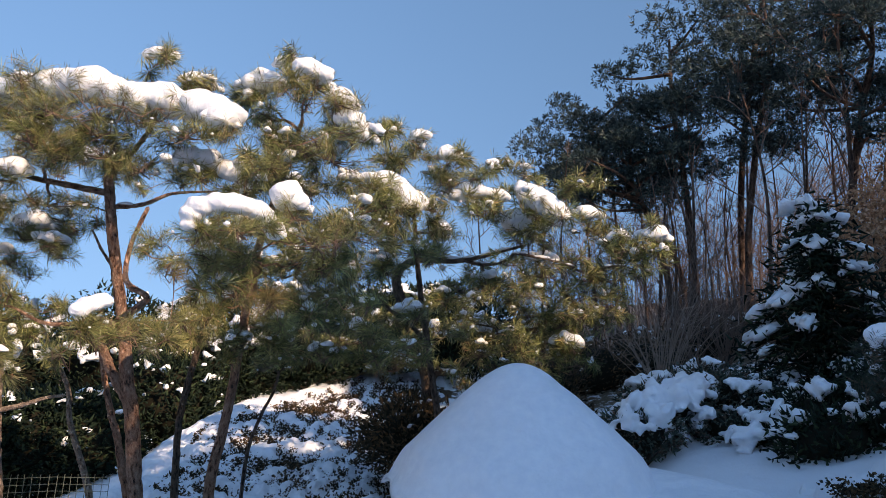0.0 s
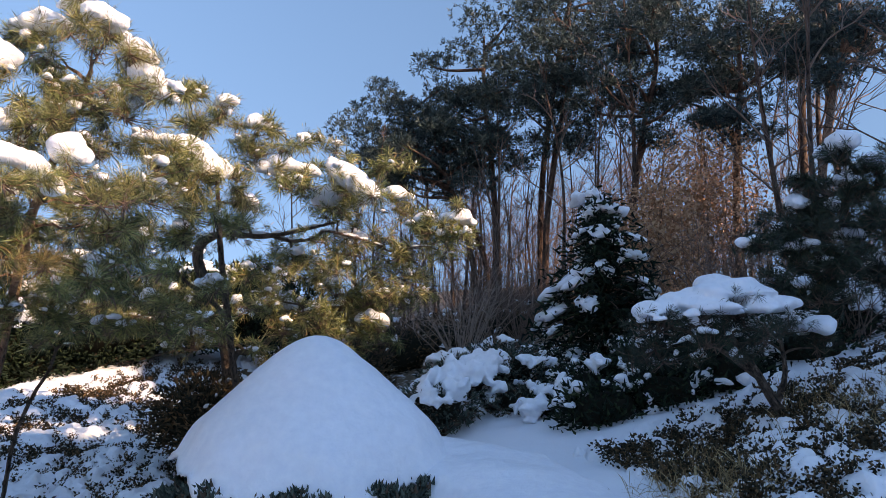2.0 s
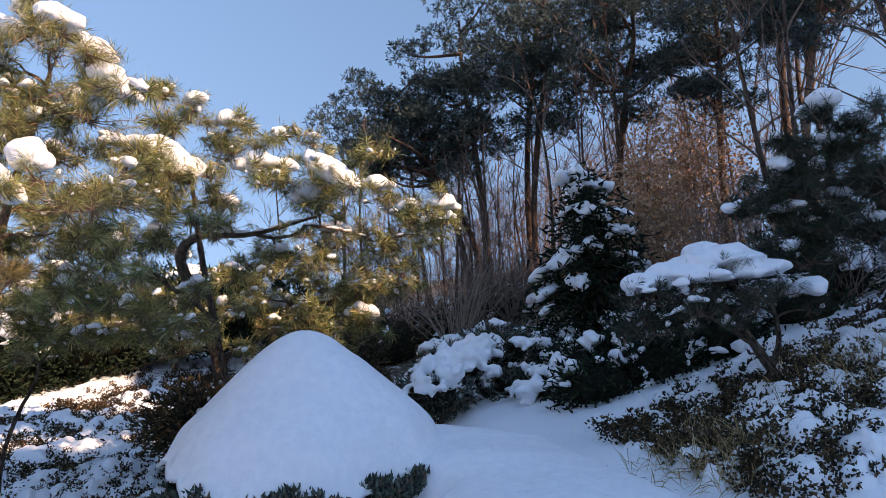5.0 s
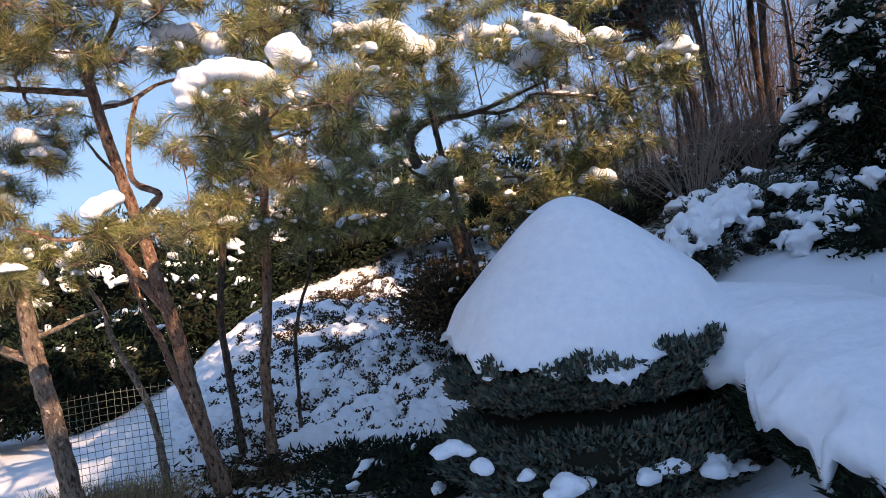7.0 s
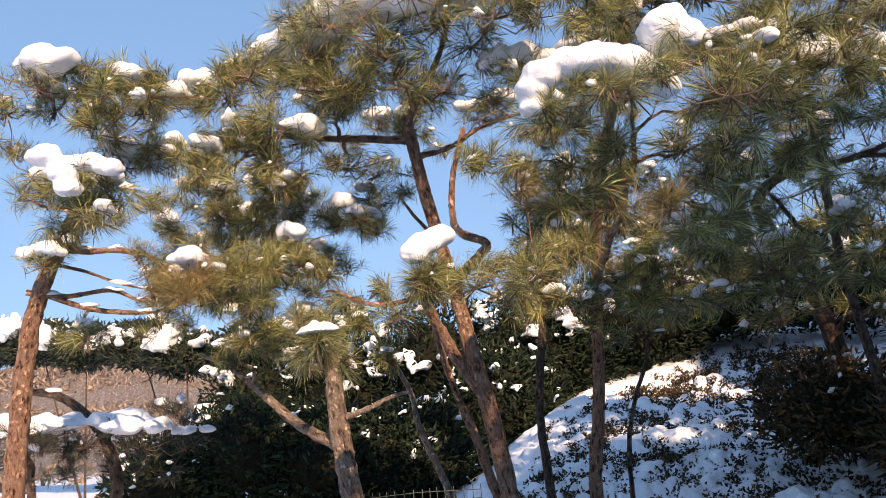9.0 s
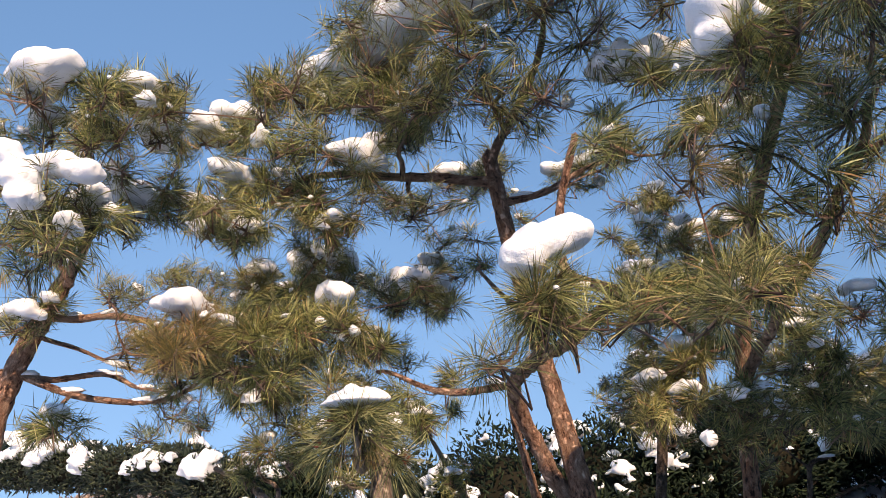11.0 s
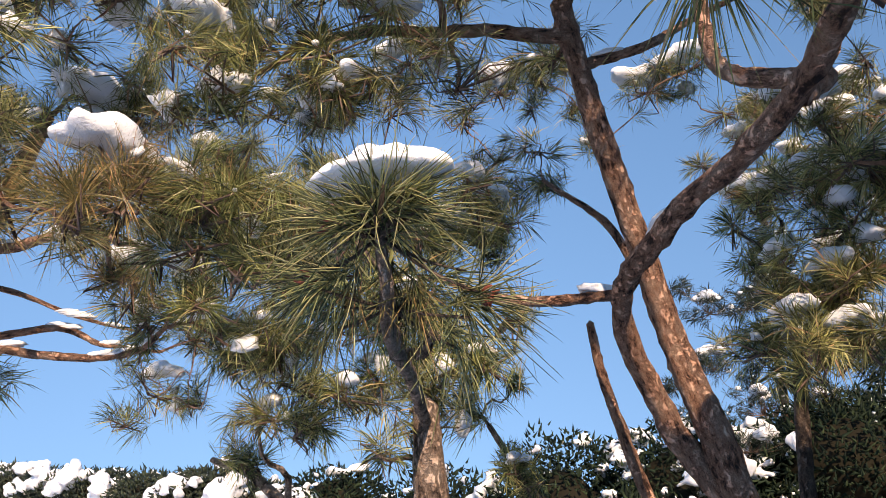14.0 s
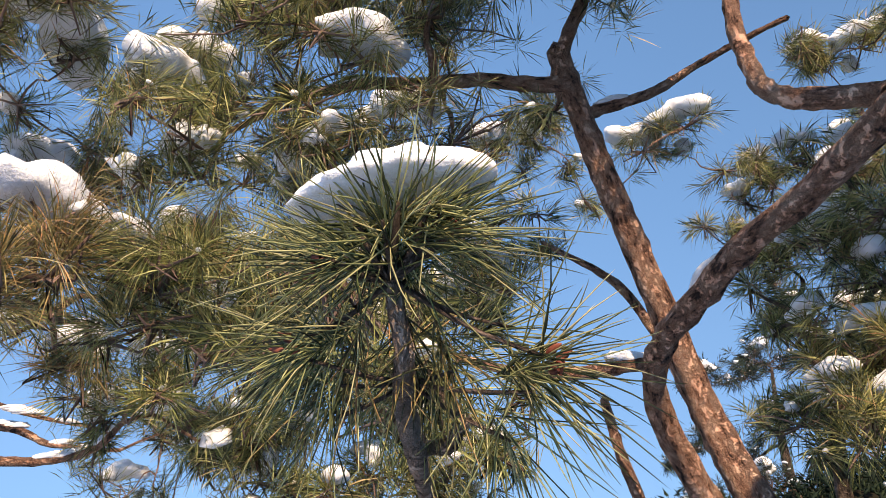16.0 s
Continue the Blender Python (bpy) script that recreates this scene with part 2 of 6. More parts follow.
def spline(pts, n):
    """Catmull-Rom through a few points."""
    p = np.array(pts, float)
    p = np.vstack([2 * p[0] - p[1], p, 2 * p[-1] - p[-2]])
    s = np.linspace(0, len(p) - 3 - 1e-6, n)
    i = s.astype(int)
    u = (s - i)[:, None]
    a, b, c, d = p[i], p[i + 1], p[i + 2], p[i + 3]
    return 0.5 * (2 * b + (c - a) * u + (2 * a - 5 * b + 4 * c - d) * u ** 2 + (3 * b - a - 3 * c + d) * u ** 3)


def tube(mesh, pts, radii, sides=7, rough=0.0, mat=0):
    """A round limb along points; rough: uneven girth."""
    p = np.asarray(pts, float)
    r = np.interp(np.linspace(0, 1, len(p)), np.linspace(0, 1, len(radii)), radii)
    d = np.gradient(p, axis=0)
    d /= np.linalg.norm(d, axis=1)[:, None] + 1e-9
    ref = np.where(np.abs(d[:, 2:3]) > 0.9, np.array([[1.0, 0, 0]]), np.array([[0, 0, 1.0]]))
    a = np.cross(d, ref)
    a /= np.linalg.norm(a, axis=1)[:, None] + 1e-9
    for i in range(1, len(a)):
        k = a[i - 1] - d[i] * (a[i - 1] @ d[i])
        a[i] = k / (np.linalg.norm(k) + 1e-9)
    b = np.cross(d, a)
    ang = np.linspace(0, 2 * np.pi, sides, endpoint=False)
    g = r[:, None] * (1 + rough * rng.standard_normal((len(p), sides)))
    v = p[:, None] + g[..., None] * (np.cos(ang)[None, :, None] * a[:, None] + np.sin(ang)[None, :, None] * b[:, None])
    i, j = np.meshgrid(np.arange(len(p) - 1), np.arange(sides), indexing="ij")
    k = (j + 1) % sides
    q = np.stack([i * sides + j, i * sides + k, (i + 1) * sides + k, (i + 1) * sides + j], -1).reshape(-1, 4)
    tip = np.array([[(len(p) - 1) * sides + x, (len(p) - 1) * sides + (x + 1) % sides, len(p) * sides] for x in range(sides)])
    along = None
    if sides > 4:
        # bark grain runs along the limb, whichever way it bends
        run = np.concatenate([[0], np.cumsum(np.linalg.norm(np.diff(p, axis=0), axis=1))]) + 7.3 * abs(float(p[0].sum()))
        ring = np.stack([np.cos(ang), np.sin(ang)], -1)[None] * np.maximum(r, 0.012)[:, None, None]
        along = np.concatenate([ring, np.broadcast_to(run[:, None, None], (len(p), sides, 1))], -1).reshape(-1, 3)
        along = np.vstack([along, [[0, 0, run[-1]]]])
    mesh.add(np.vstack([v.reshape(-1, 3), p[-1:] + d[-1:] * r[-1]]), tip, q, mat, along)


def unit(v):
    return v / (np.linalg.norm(v, axis=-1, keepdims=True) + 1e-9)


def needles(mesh, at, way, count, length, width, spread=0.75, stem=0.06, droop=0.15, mat=0, g=None):
    """Needle tufts: at (n,3) shoot tips, way (n,3) their directions; each needle is a thin three-sided blade."""
    g = g or rng
    n = len(at)
    a, w = np.repeat(at, count, 0), np.repeat(unit(way), count, 0)
    back = g.random((n * count, 1)) ** 0.8
    d = unit(w * (0.45 + 0.65 * (1 - back)) + spread * g.standard_normal((n * count, 3)))
    d = np.where((np.sum(d * w, 1) < -0.25)[:, None], d + 1.2 * w, d)
    d = unit(d + np.array([0, 0, -1.0]) * droop * g.random((n * count, 1)))
    s = a - w * stem * back
    ln = length * (0.7 + 0.45 * g.random((n * count, 1)))
    side = unit(np.cross(d, unit(g.standard_normal((n * count, 3)))))
    up = np.cross(side, d)
    wd = width * (0.75 + 0.5 * g.random((n * count, 1)))
    mid = s + d * ln * 0.55
    tip = s + d * ln + np.array([0, 0, -1.0]) * ln * droop * 0.5
    v = np.stack([s + side * wd * 0.4, mid + side * wd * 0.5, mid - side * wd * 0.5 + up * wd * 0.5, tip], 1).reshape(-1, 3)
    o = np.arange(n * count)[:, None] * 4
    mesh.add(v, np.concatenate([o + [[0, 1, 2]], o + [[1, 3, 2]]]), mat=mat)


_ICO = {}


def ico(sub):
    if sub not in _ICO:
        bm = bmesh.new()
        bmesh.ops.create_icosphere(bm, subdivisions=sub, radius=1.0)
        _ICO[sub] = (np.array([v.co[:] for v in bm.verts]), np.array([[v.index for v in f.verts] for f in bm.faces]))
        bm.free()
    return _ICO[sub]


def lump(v, seed, freq):
    """A smooth uneven field over directions or places, about -1 to 1."""
    g = np.random.default_rng(seed)
    out = np.zeros(len(v))
    for i in range(5):
        f = freq * (1 + 0.55 * i)
        k = unit(g.standard_normal(3)) * f
        out += np.sin(v @ k + g.random() * 6.28) / (1 + 0.35 * i)
    return out / 2.6


def grain(x, y, size, seed):
    """Smooth random patches about size across, -1 to 1."""
    t = np.random.default_rng(seed).random((256, 256))
    u, w = np.asarray(x) / size + 500.0, np.asarray(y) / size + 500.0
    i, j = np.floor(u).astype(int), np.floor(w).astype(int)
    a, b = u - i, w - j
    a, b = a * a * (3 - 2 * a), b * b * (3 - 2 * b)
    p = lambda k, q: t[(i + k) % 256, (j + q) % 256]
    return 2 * ((p(0, 0) * (1 - a) + p(1, 0) * a) * (1 - b) + (p(0, 1) * (1 - a) + p(1, 1) * a) * b) - 1


def blob(mesh, at, size, seed, sub=3, rough=0.22, flat=0.35, turn=0.0, tilt=0.0, mat=0):
    """A lump of snow: rounded above, flattened below, with uneven lobes."""
    v, f = ico(sub)
    r = 1 + rough * lump(v, seed, 2.6) + 0.4 * rough * lump(v, seed + 1, 6.5) + 0.18 * rough * lump(v, seed + 2, 15)
    p = v * r[:, None]
    p[:, 2] = np.where(p[:, 2] < 0, p[:, 2] * flat, p[:, 2])
    p = p * np.asarray(size)
    c, s = math.cos(tilt), math.sin(tilt)
    p = np.stack([c * p[:, 0] + s * p[:, 2], p[:, 1], -s * p[:, 0] + c * p[:, 2]], 1)
    c, s = math.cos(turn), math.sin(turn)
    p = np.stack([c * p[:, 0] - s * p[:, 1], s * p[:, 0] + c * p[:, 1], p[:, 2]], 1)
    mesh.add(p + np.asarray(at), f, mat=mat)


def smooth_step(a, b, x):
    u = np.clip((x - a) / (b - a), 0, 1)
    return u * u * (3 - 2 * u)


# ---- the ground: one sheet, raised garden to the right, bank behind, valley and hill to the left, an added unseen ridge far right ----
def ground_height(x, y):
    x, y = np.asarray(x, float), np.asarray(y, float)
    left = 0.27 * np.clip(y - 6.9, 0, 8) + 0.13 * np.clip(y - 14.9, 0, 40)
    left *= smooth_step(-6.0, -2.8, x)
    left += 0.02 * np.clip(y - 6, 0, 12) * (1 - smooth_step(-6.0, -2.8, x))
    right = 0.75 + 0.115 * np.clip(y - 3.5, 0, 60) + 0.24 * np.clip(x - 2.3, 0, 9)
    w = smooth_step(0.9, 2.4, x) * smooth_step(1.3, 3.4, y - 0.25 * np.clip(x - 2, 0, 9))
    z = left * (1 - w) + right * w
    # unseen ridge added at the right; its crest height sets which parts get sun
    crest = np.interp(y, [-15.6, -14.6, -13.4, -12.4, -11.4, -10.4, -9.5, -8.2, -7.4, -6.4, -5.6, -4.2, -3.4, -2.8], [12.3, 12.7, 12.75, 12.45, 12.7, 12.75, 12.8, 12.55, 11.65, 10.75, 10.7, 10.8, 12.0, 13.3])
    crest = crest + 0.1 * np.sin(3.1 * y) + 0.06 * np.sin(7.7 * y + 1)
    z = z + crest * np.exp(-((x - 14.5) / 4.4) ** 2) * smooth_step(7.0, 2.0, y) * smooth_step(-45, -25, y)
    z = z + 12 * np.exp(-((x + 74) / 30) ** 2 - ((y - 70) / 34) ** 2)
    z = z + 0.04 * np.sin(1.3 * x + 0.7 * y) * np.sin(0.9 * y - 0.4 * x) + 0.018 * np.sin(4.1 * x + 1.0) * np.sin(3.7 * y)
    return z


def on_ground(x, y, dz=0.0):
    return (x, y, float(ground_height(x, y)) + dz)


def axis(lo, hi, near_lo, near_hi, step, grow=1.16):
    a = list(np.arange(near_lo, near_hi, step))
    s, k = step, a[-1]
    while k < hi:
        s *= grow
        k += s
        a.append(k)
    s, k = step, a[0]
    while k > lo:
        s *= grow
        k -= s
        a.insert(0, k)
    return np.array(a)


def build_ground():
    xs, ys = axis(-900, 900, -7, 6, 0.10), axis(-500, 1400, 1, 13, 0.10, 1.09)
    X, Y = np.meshgrid(xs, ys, indexing="ij")
    Z = ground_height(X, Y)
    i, j = np.meshgrid(np.arange(len(xs) - 1), np.arange(len(ys) - 1), indexing="ij")
    n = len(ys)
    q = np.stack([i * n + j, (i + 1) * n + j, (i + 1) * n + j + 1, i * n + j + 1], -1).reshape(-1, 4)
    m = Mesh().add(np.stack([X, Y, Z], -1), quads=q)
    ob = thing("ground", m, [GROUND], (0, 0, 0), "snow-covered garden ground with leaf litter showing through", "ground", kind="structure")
    x, y = X.ravel(), Y.ravel()
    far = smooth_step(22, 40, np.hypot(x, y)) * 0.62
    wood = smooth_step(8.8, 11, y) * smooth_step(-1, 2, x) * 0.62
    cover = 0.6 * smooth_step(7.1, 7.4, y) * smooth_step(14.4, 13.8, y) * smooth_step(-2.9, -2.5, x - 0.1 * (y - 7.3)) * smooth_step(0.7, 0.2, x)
    # hollow between mound and bank: its shade put in together with the litter
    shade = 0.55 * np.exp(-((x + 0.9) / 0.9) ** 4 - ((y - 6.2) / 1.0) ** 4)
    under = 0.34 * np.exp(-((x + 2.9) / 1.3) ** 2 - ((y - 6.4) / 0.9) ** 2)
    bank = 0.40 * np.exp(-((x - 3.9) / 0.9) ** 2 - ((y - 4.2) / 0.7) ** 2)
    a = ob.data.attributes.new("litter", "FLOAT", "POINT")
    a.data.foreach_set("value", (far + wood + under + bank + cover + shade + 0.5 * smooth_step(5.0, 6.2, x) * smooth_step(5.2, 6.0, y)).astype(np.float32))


build_ground()


# ---- pines ----
MASSES = []


def snow_mass(lobes, seed, label, voxel, at=None, name="snow_cushion", group="snow heaps on the pines", kind="", rough=0.2, flat=0.75, soften=5):
    """Lobes (x, y, z, rx, ry, rz, turn) that melt into one body of snow."""
    m = Mesh()
    for i, (x, y, z, rx, ry, rz, turn) in enumerate(lobes):
        blob(m, (x, y, z), (rx, ry, rz), seed + 3 * i, 2 if rx < 0.1 else 3, rough, flat, turn)
    at = at or (lobes[0][0], lobes[0][1], lobes[0][2])
    ob = thing(name, m, [SNOW], tuple(at), label, "snow", group, kind)
    r = ob.modifiers.new("melt", "REMESH")
    r.mode, r.voxel_size, r.use_smooth_shade = "VOXEL", voxel, True
    s = ob.modifiers.new("soften", "SMOOTH")
    s.factor, s.iterations = 0.5, soften
    MASSES.append((ob, voxel, seed))
    return ob


def settle_snow():
    """Turns the melted masses into plain meshes with a slightly uneven face."""
    deps = bpy.context.evaluated_depsgraph_get()
    for ob, voxel, seed in MASSES:
        me = bpy.data.meshes.new_from_object(ob.evaluated_get(deps))
        ob.modifiers.clear()
        ob.data = me
        v = np.zeros(len(me.vertices) * 3, np.float32)
        me.vertices.foreach_get("co", v)
        v = v.reshape(-1, 3)
        bulge = 0.9 * lump(v, seed, 0.22 / voxel) + 0.6 * lump(v, seed + 1, 0.5 / voxel) + 0.35 * lump(v, seed + 2, 1.1 / voxel)
        v += (voxel * bulge)[:, None] * unit(v + [0, 0, 1e-3])
        me.vertices.foreach_set("co", v.ravel())
        me.polygons.foreach_set("use_smooth", np.ones(len(me.polygons), bool))
        me.update()


def snow_heap(at, size, seed, label="rounded heap of snow on pine needles", group="snow heaps on the pines"):
    """One heap of snow on a spray of needles."""
    g = np.random.default_rng(seed)
    turn = g.random() * 3.14
    x, y, z = at
    lobes = [(x, y, z + 0.1 * size, size * 0.72, size * 0.6, size * 0.5, turn)]
    for i in range(6):
        t = turn + g.normal(0, 0.4) + (3.14 if i % 2 else 0)
        d, s = size * (0.25 + 0.65 * g.random()), size * (0.24 + 0.28 * g.random())
        lobes.append((x + math.cos(t) * d, y + math.sin(t) * d, z + size * (0.08 - 0.3 * g.random() * d / size), s * 1.2, s, s * 0.9, t))
    return snow_mass(lobes, seed, label, max(0.010, size * 0.125), None, "snow_cushion", group)


def snow_ridge(points, radius, seed, label, squash=0.8, voxel=None):
    """A long heap that follows a bough through a few points."""
    g = np.random.default_rng(seed)
    p = spline(points, int(4 * len(points)))
    lobes = []
    for q in p:
        r = radius * (0.75 + 0.5 * g.random())
        lobes.append((q[0] + g.normal(0, 0.12) * radius, q[1] + g.normal(0, 0.12) * radius, q[2] + g.normal(0, 0.08) * radius, r, r, r * squash, g.random() * 3))
    return snow_mass(lobes, seed, label, voxel or max(0.008, radius * 0.12), tuple(points[0]), rough=0.14, flat=0.8)


def needle_pad(c, r, g, count, length, width, dry, flat=0.5, droop=0.2, spread=0.4, dense=240):
    """A spray: shoots that fan out from a centre, each with its tuft of needles."""
    m = Mesh()
    n = int(5 + dense * r * r)
    u = unit(g.standard_normal((n, 3)) + [0, 0, 0.2])
    a, long = g.random() * 6.28, 1.0 + 0.5 * g.random()
    p = u * (0.25 + 0.85 * g.random((n, 1))) * [r * long, r / long, r * flat]
    ca, sa = math.cos(a), math.sin(a)
    p = c + np.stack([ca * p[:, 0] - sa * p[:, 1], sa * p[:, 0] + ca * p[:, 1], p[:, 2]], 1)
    way = unit(u * [1, 1, 0.7] + [0, 0, 0.3] + 0.45 * g.standard_normal((n, 3)))
    needles(m, p, way, count, length, width, spread, min(0.08, r * 0.6), droop, 0, g)
    for k in range(n):
        s = c + [0, 0, -0.25 * r]
        mid = (s + p[k]) / 2 + g.normal(0, 0.03, 3) - [0, 0, 0.03]
        tube(m, [s, mid, p[k]], [0.005, 0.0035, 0.002], 3, mat=1)
    return m, p


def crooked(p, g, amount):
    """Bends a limb's line to and fro, not at its ends."""
    u = np.linspace(0, 1, len(p))
    span = np.linalg.norm(np.diff(p, axis=0), axis=1).sum()
    off = np.zeros_like(p)
    for k in range(3):
        w = span * (2.2 + 2.6 * k) * (0.8 + 0.5 * g.random()) + 1.5
        off += g.normal(0, 1, 3)[None] * np.sin(u * w * 2 + g.random() * 6.28)[:, None] / (1 + k)
    return p + off * amount * np.sin(np.pi * u)[:, None] ** 0.6


def pine(label, trunk, girth, limbs, pads, seed, group="garden pines", bark=None, foliage=None, count=42, length=0.125,
         width=0.0035, dry=(), crumbs=0.22, droop=0.2, cap_label="rounded heap of snow on pine needles", dense=235, fill=2, limb_snow=0.12, crook=0.008, slim=0.84):
    """trunk: points from the foot up; limbs: (points, thick, thin); pads: x, y, z, radius, snow (0: none)."""
    g = np.random.default_rng(seed)
    bark, foliage = bark or BARK, foliage or NEEDLE
    root = base("pine_tree", tuple(trunk[0]), label, "pine tree", group)
    girth = [k * slim for k in girth]
    line = spline(trunk, 12 * len(trunk))
    line[1:] += np.cumsum(g.normal(0, 0.0025, (len(line) - 1, 3)), 0) * np.linspace(1, 0, len(line) - 1)[:, None]
    m = Mesh()
    tube(m, line, girth, 12, 0.05)
    part("trunk", m, [bark], root)
    k0 = len(line) // 3
    nodes = [line[k0:]]
    sizes = [np.interp(np.linspace(0, 1, len(line)), np.linspace(0, 1, len(girth)), girth)[k0:]]
    for pts, thick, thin in limbs:
        thick, thin = thick * slim, thin * slim
        lp = crooked(spline(pts, 9 * len(pts)), g, crook)
        m = Mesh()
        tube(m, lp, [thick, (thick + thin) / 2, thin], 9, 0.09)
        part("branch", m, [bark], root)
        nodes.append(lp)
        sizes.append(np.linspace(thick, thin, len(lp)))
    N, S = np.concatenate(nodes), np.concatenate(sizes)
    todo = [np.array(p, float) for p in pads]
    for x, y, z, r, snow in pads:
        for _ in range(fill):
            q = g.normal(0, 1, 3) * [0.95 * r, 0.95 * r, 0.5 * r] - [0, 0, 0.3 * r]
            todo.append(np.array([x + q[0], y + q[1], z + q[2], r * (0.5 + 0.3 * g.random()), 0]))
    todo.sort(key=lambda p: np.linalg.norm(N - p[:3], axis=1).min())
    bits = Mesh()
    for i, (x, y, z, r, snow) in enumerate(todo):
        c = np.array([x, y, z])
        d = np.linalg.norm(N - c, axis=1) + 0.6 * np.clip(N[:, 2] - c[2] + 0.05, 0, None)
        k = int(d.argmin())
        s, e = N[k], c + [0, 0, -0.2 * r]
        span = np.linalg.norm(e - s)
        holder = root
        if span > 0.05:
            mid1 = s + (e - s) * 0.35 + g.normal(0, 0.06 * span, 3) + [0, 0, 0.08 * span]
            mid2 = s + (e - s) * 0.7 + g.normal(0, 0.06 * span, 3) + [0, 0, -0.04 * span]
            bp = spline([s, mid1, mid2, e], max(6, int(span * 22)))
            r0 = min(S[k] * 0.75, 0.008 + 0.016 * span + 0.02 * r)
            m = Mesh()
            tube(m, bp, [r0, r0 * 0.7, 0.005], 6, 0.06)
            holder = part("branch", m, [bark], root)
            N, S = np.vstack([N, bp]), np.concatenate([S, np.linspace(r0, 0.005, len(bp))])
        is_dry = any(np.linalg.norm(c - np.array(q)) < 0.15 for q in dry)
        near = y < 4.75 and x > -3.5
        m, tips = needle_pad(c, r, g, int(count * 1.5) if near else count, length * (0.92 if near else 1), width * (0.55 if near else 1), is_dry, droop=droop, spread=0.5, dense=dense)
        part("spray", m, [NEEDLE_DRY if is_dry else foliage, TWIG], holder, "browned dry needles" if is_dry else "")
        if snow:
            snow_heap((x, y, z + 0.34 * r), snow * 1.2, seed * 100 + i, cap_label)
        for p in tips:
            if g.random() < crumbs * 0.55:
                q = (0.011 + 0.036 * g.random() ** 2.5) * (0.45 if near else 1)
                blob(bits, p + [0, 0, 0.01], (q * 1.25, q, q * 0.85), int(g.integers(1e6)), 1 if q < 0.02 else 2, 0.55, 0.7, g.random() * 3, g.normal(0, 0.6))
    for run, rad in zip(nodes, sizes):
        for k in range(1, len(run) - 1):
            d = run[k + 1] - run[k - 1]
            flatness = abs(d[2]) / (np.linalg.norm(d) + 1e-9)
            if flatness < 0.4 and g.random() < limb_snow:
                q = 0.010 + rad[k] * (0.4 + 0.5 * g.random())
                for _ in range(3):
                    blob(bits, run[k] + d * 0.4 * (g.random() - 0.5) + [0, 0, rad[k] * 0.8], (0.02 + q * 1.5, q * 0.8, q * 0.75), int(g.integers(1e6)), 2, 0.4, 0.5, math.atan2(d[1], d[0]))
    if bits.n:
        thing("snow_crumbs", bits, [SNOW], tuple(trunk[0]), "small lumps of snow caught among pine needles", "snow", kind="stuff")
    return root


PADS_A_TOP = [
    (-2.84, 5.01, 3.6, 0.33, 0), (-2.34, 4.91, 3.55, 0.36, 0), (-1.99, 4.92, 3.5, 0.28, 0),
    (-1.51, 4.87, 3.41, 0.24, 0), (-1.85, 5.09, 3.66, 0.22, 0), (-3.12, 5.21, 3.65, 0.3, 0),
    (-2.82, 5.26, 3.4, 0.3, 0), (-2.33, 5.16, 3.33, 0.3, 0), (-2.08, 5.08, 3.2, 0.22, 0),
    (-1.96, 4.93, 3.92, 0.1, 0.09), (-1.78, 5.15, 3.82, 0.12, 0.1),
]
PADS_A_LEFT = [
    (-3.12, 4.78, 3.12, 0.2, 0), (-3.41, 4.82, 2.99, 0.18, 0.11), (-3.1, 5.08, 2.84, 0.11, 0.07),
    (-3.28, 4.81, 3.35, 0.2, 0), (-2.94, 5.05, 3.08, 0.14, 0.13), (-3.11, 5, 2.96, 0.13, 0),
    (-3.47, 4.98, 2.88, 0.14, 0), (-2.8, 4.96, 3.35, 0.22, 0), (-3.14, 4.83, 3.46, 0.22, 0),
    (-2.57, 5.17, 3.42, 0.22, 0),
]
PADS_A_BACK = [
    (-3.04, 6.2, 3.6, 0.17, 0.1), (-2.84, 6.3, 3.62, 0.12, 0.08), (-2.46, 6.8, 3.74, 0.18, 0.11),
    (-2.24, 6.75, 3.74, 0.17, 0.11), (-3.56, 5.5, 3.2, 0.14, 0.09), (-3.09, 6.2, 3.22, 0.14, 0), (-3.73, 5.73, 3.43, 0.1, 0.08),
]
PADS_A_FRONT = [
    (-1.86, 4.2, 1.94, 0.13, 0), (-1.89, 4.17, 1.98, 0.08, 0), (-1.75, 4.3, 1.95, 0.12, 0),
    (-1.71, 4.41, 2.02, 0.1, 0), (-1.57, 4.49, 2.35, 0.12, 0),
]
PADS_B_TOP = [
    (-1.1, 5.11, 3.97, 0.12, 0.09), (-0.88, 4.94, 3.79, 0.18, 0), (-1.27, 5.15, 3.79, 0.2, 0.13),
    (-0.69, 4.96, 3.63, 0.18, 0), (-0.59, 4.91, 3.39, 0.18, 0), (-0.96, 5.12, 3.39, 0.24, 0),
    (-0.74, 5.04, 3.29, 0.24, 0.08), (-1.24, 5.31, 3.52, 0.2, 0.09), (-1.46, 5.25, 3.8, 0.17, 0.1),
    (-1.13, 5.26, 3.25, 0.25, 0), (-1.67, 5.27, 3.24, 0.22, 0), (-1.42, 5.27, 3.22, 0.14, 0.11),
]
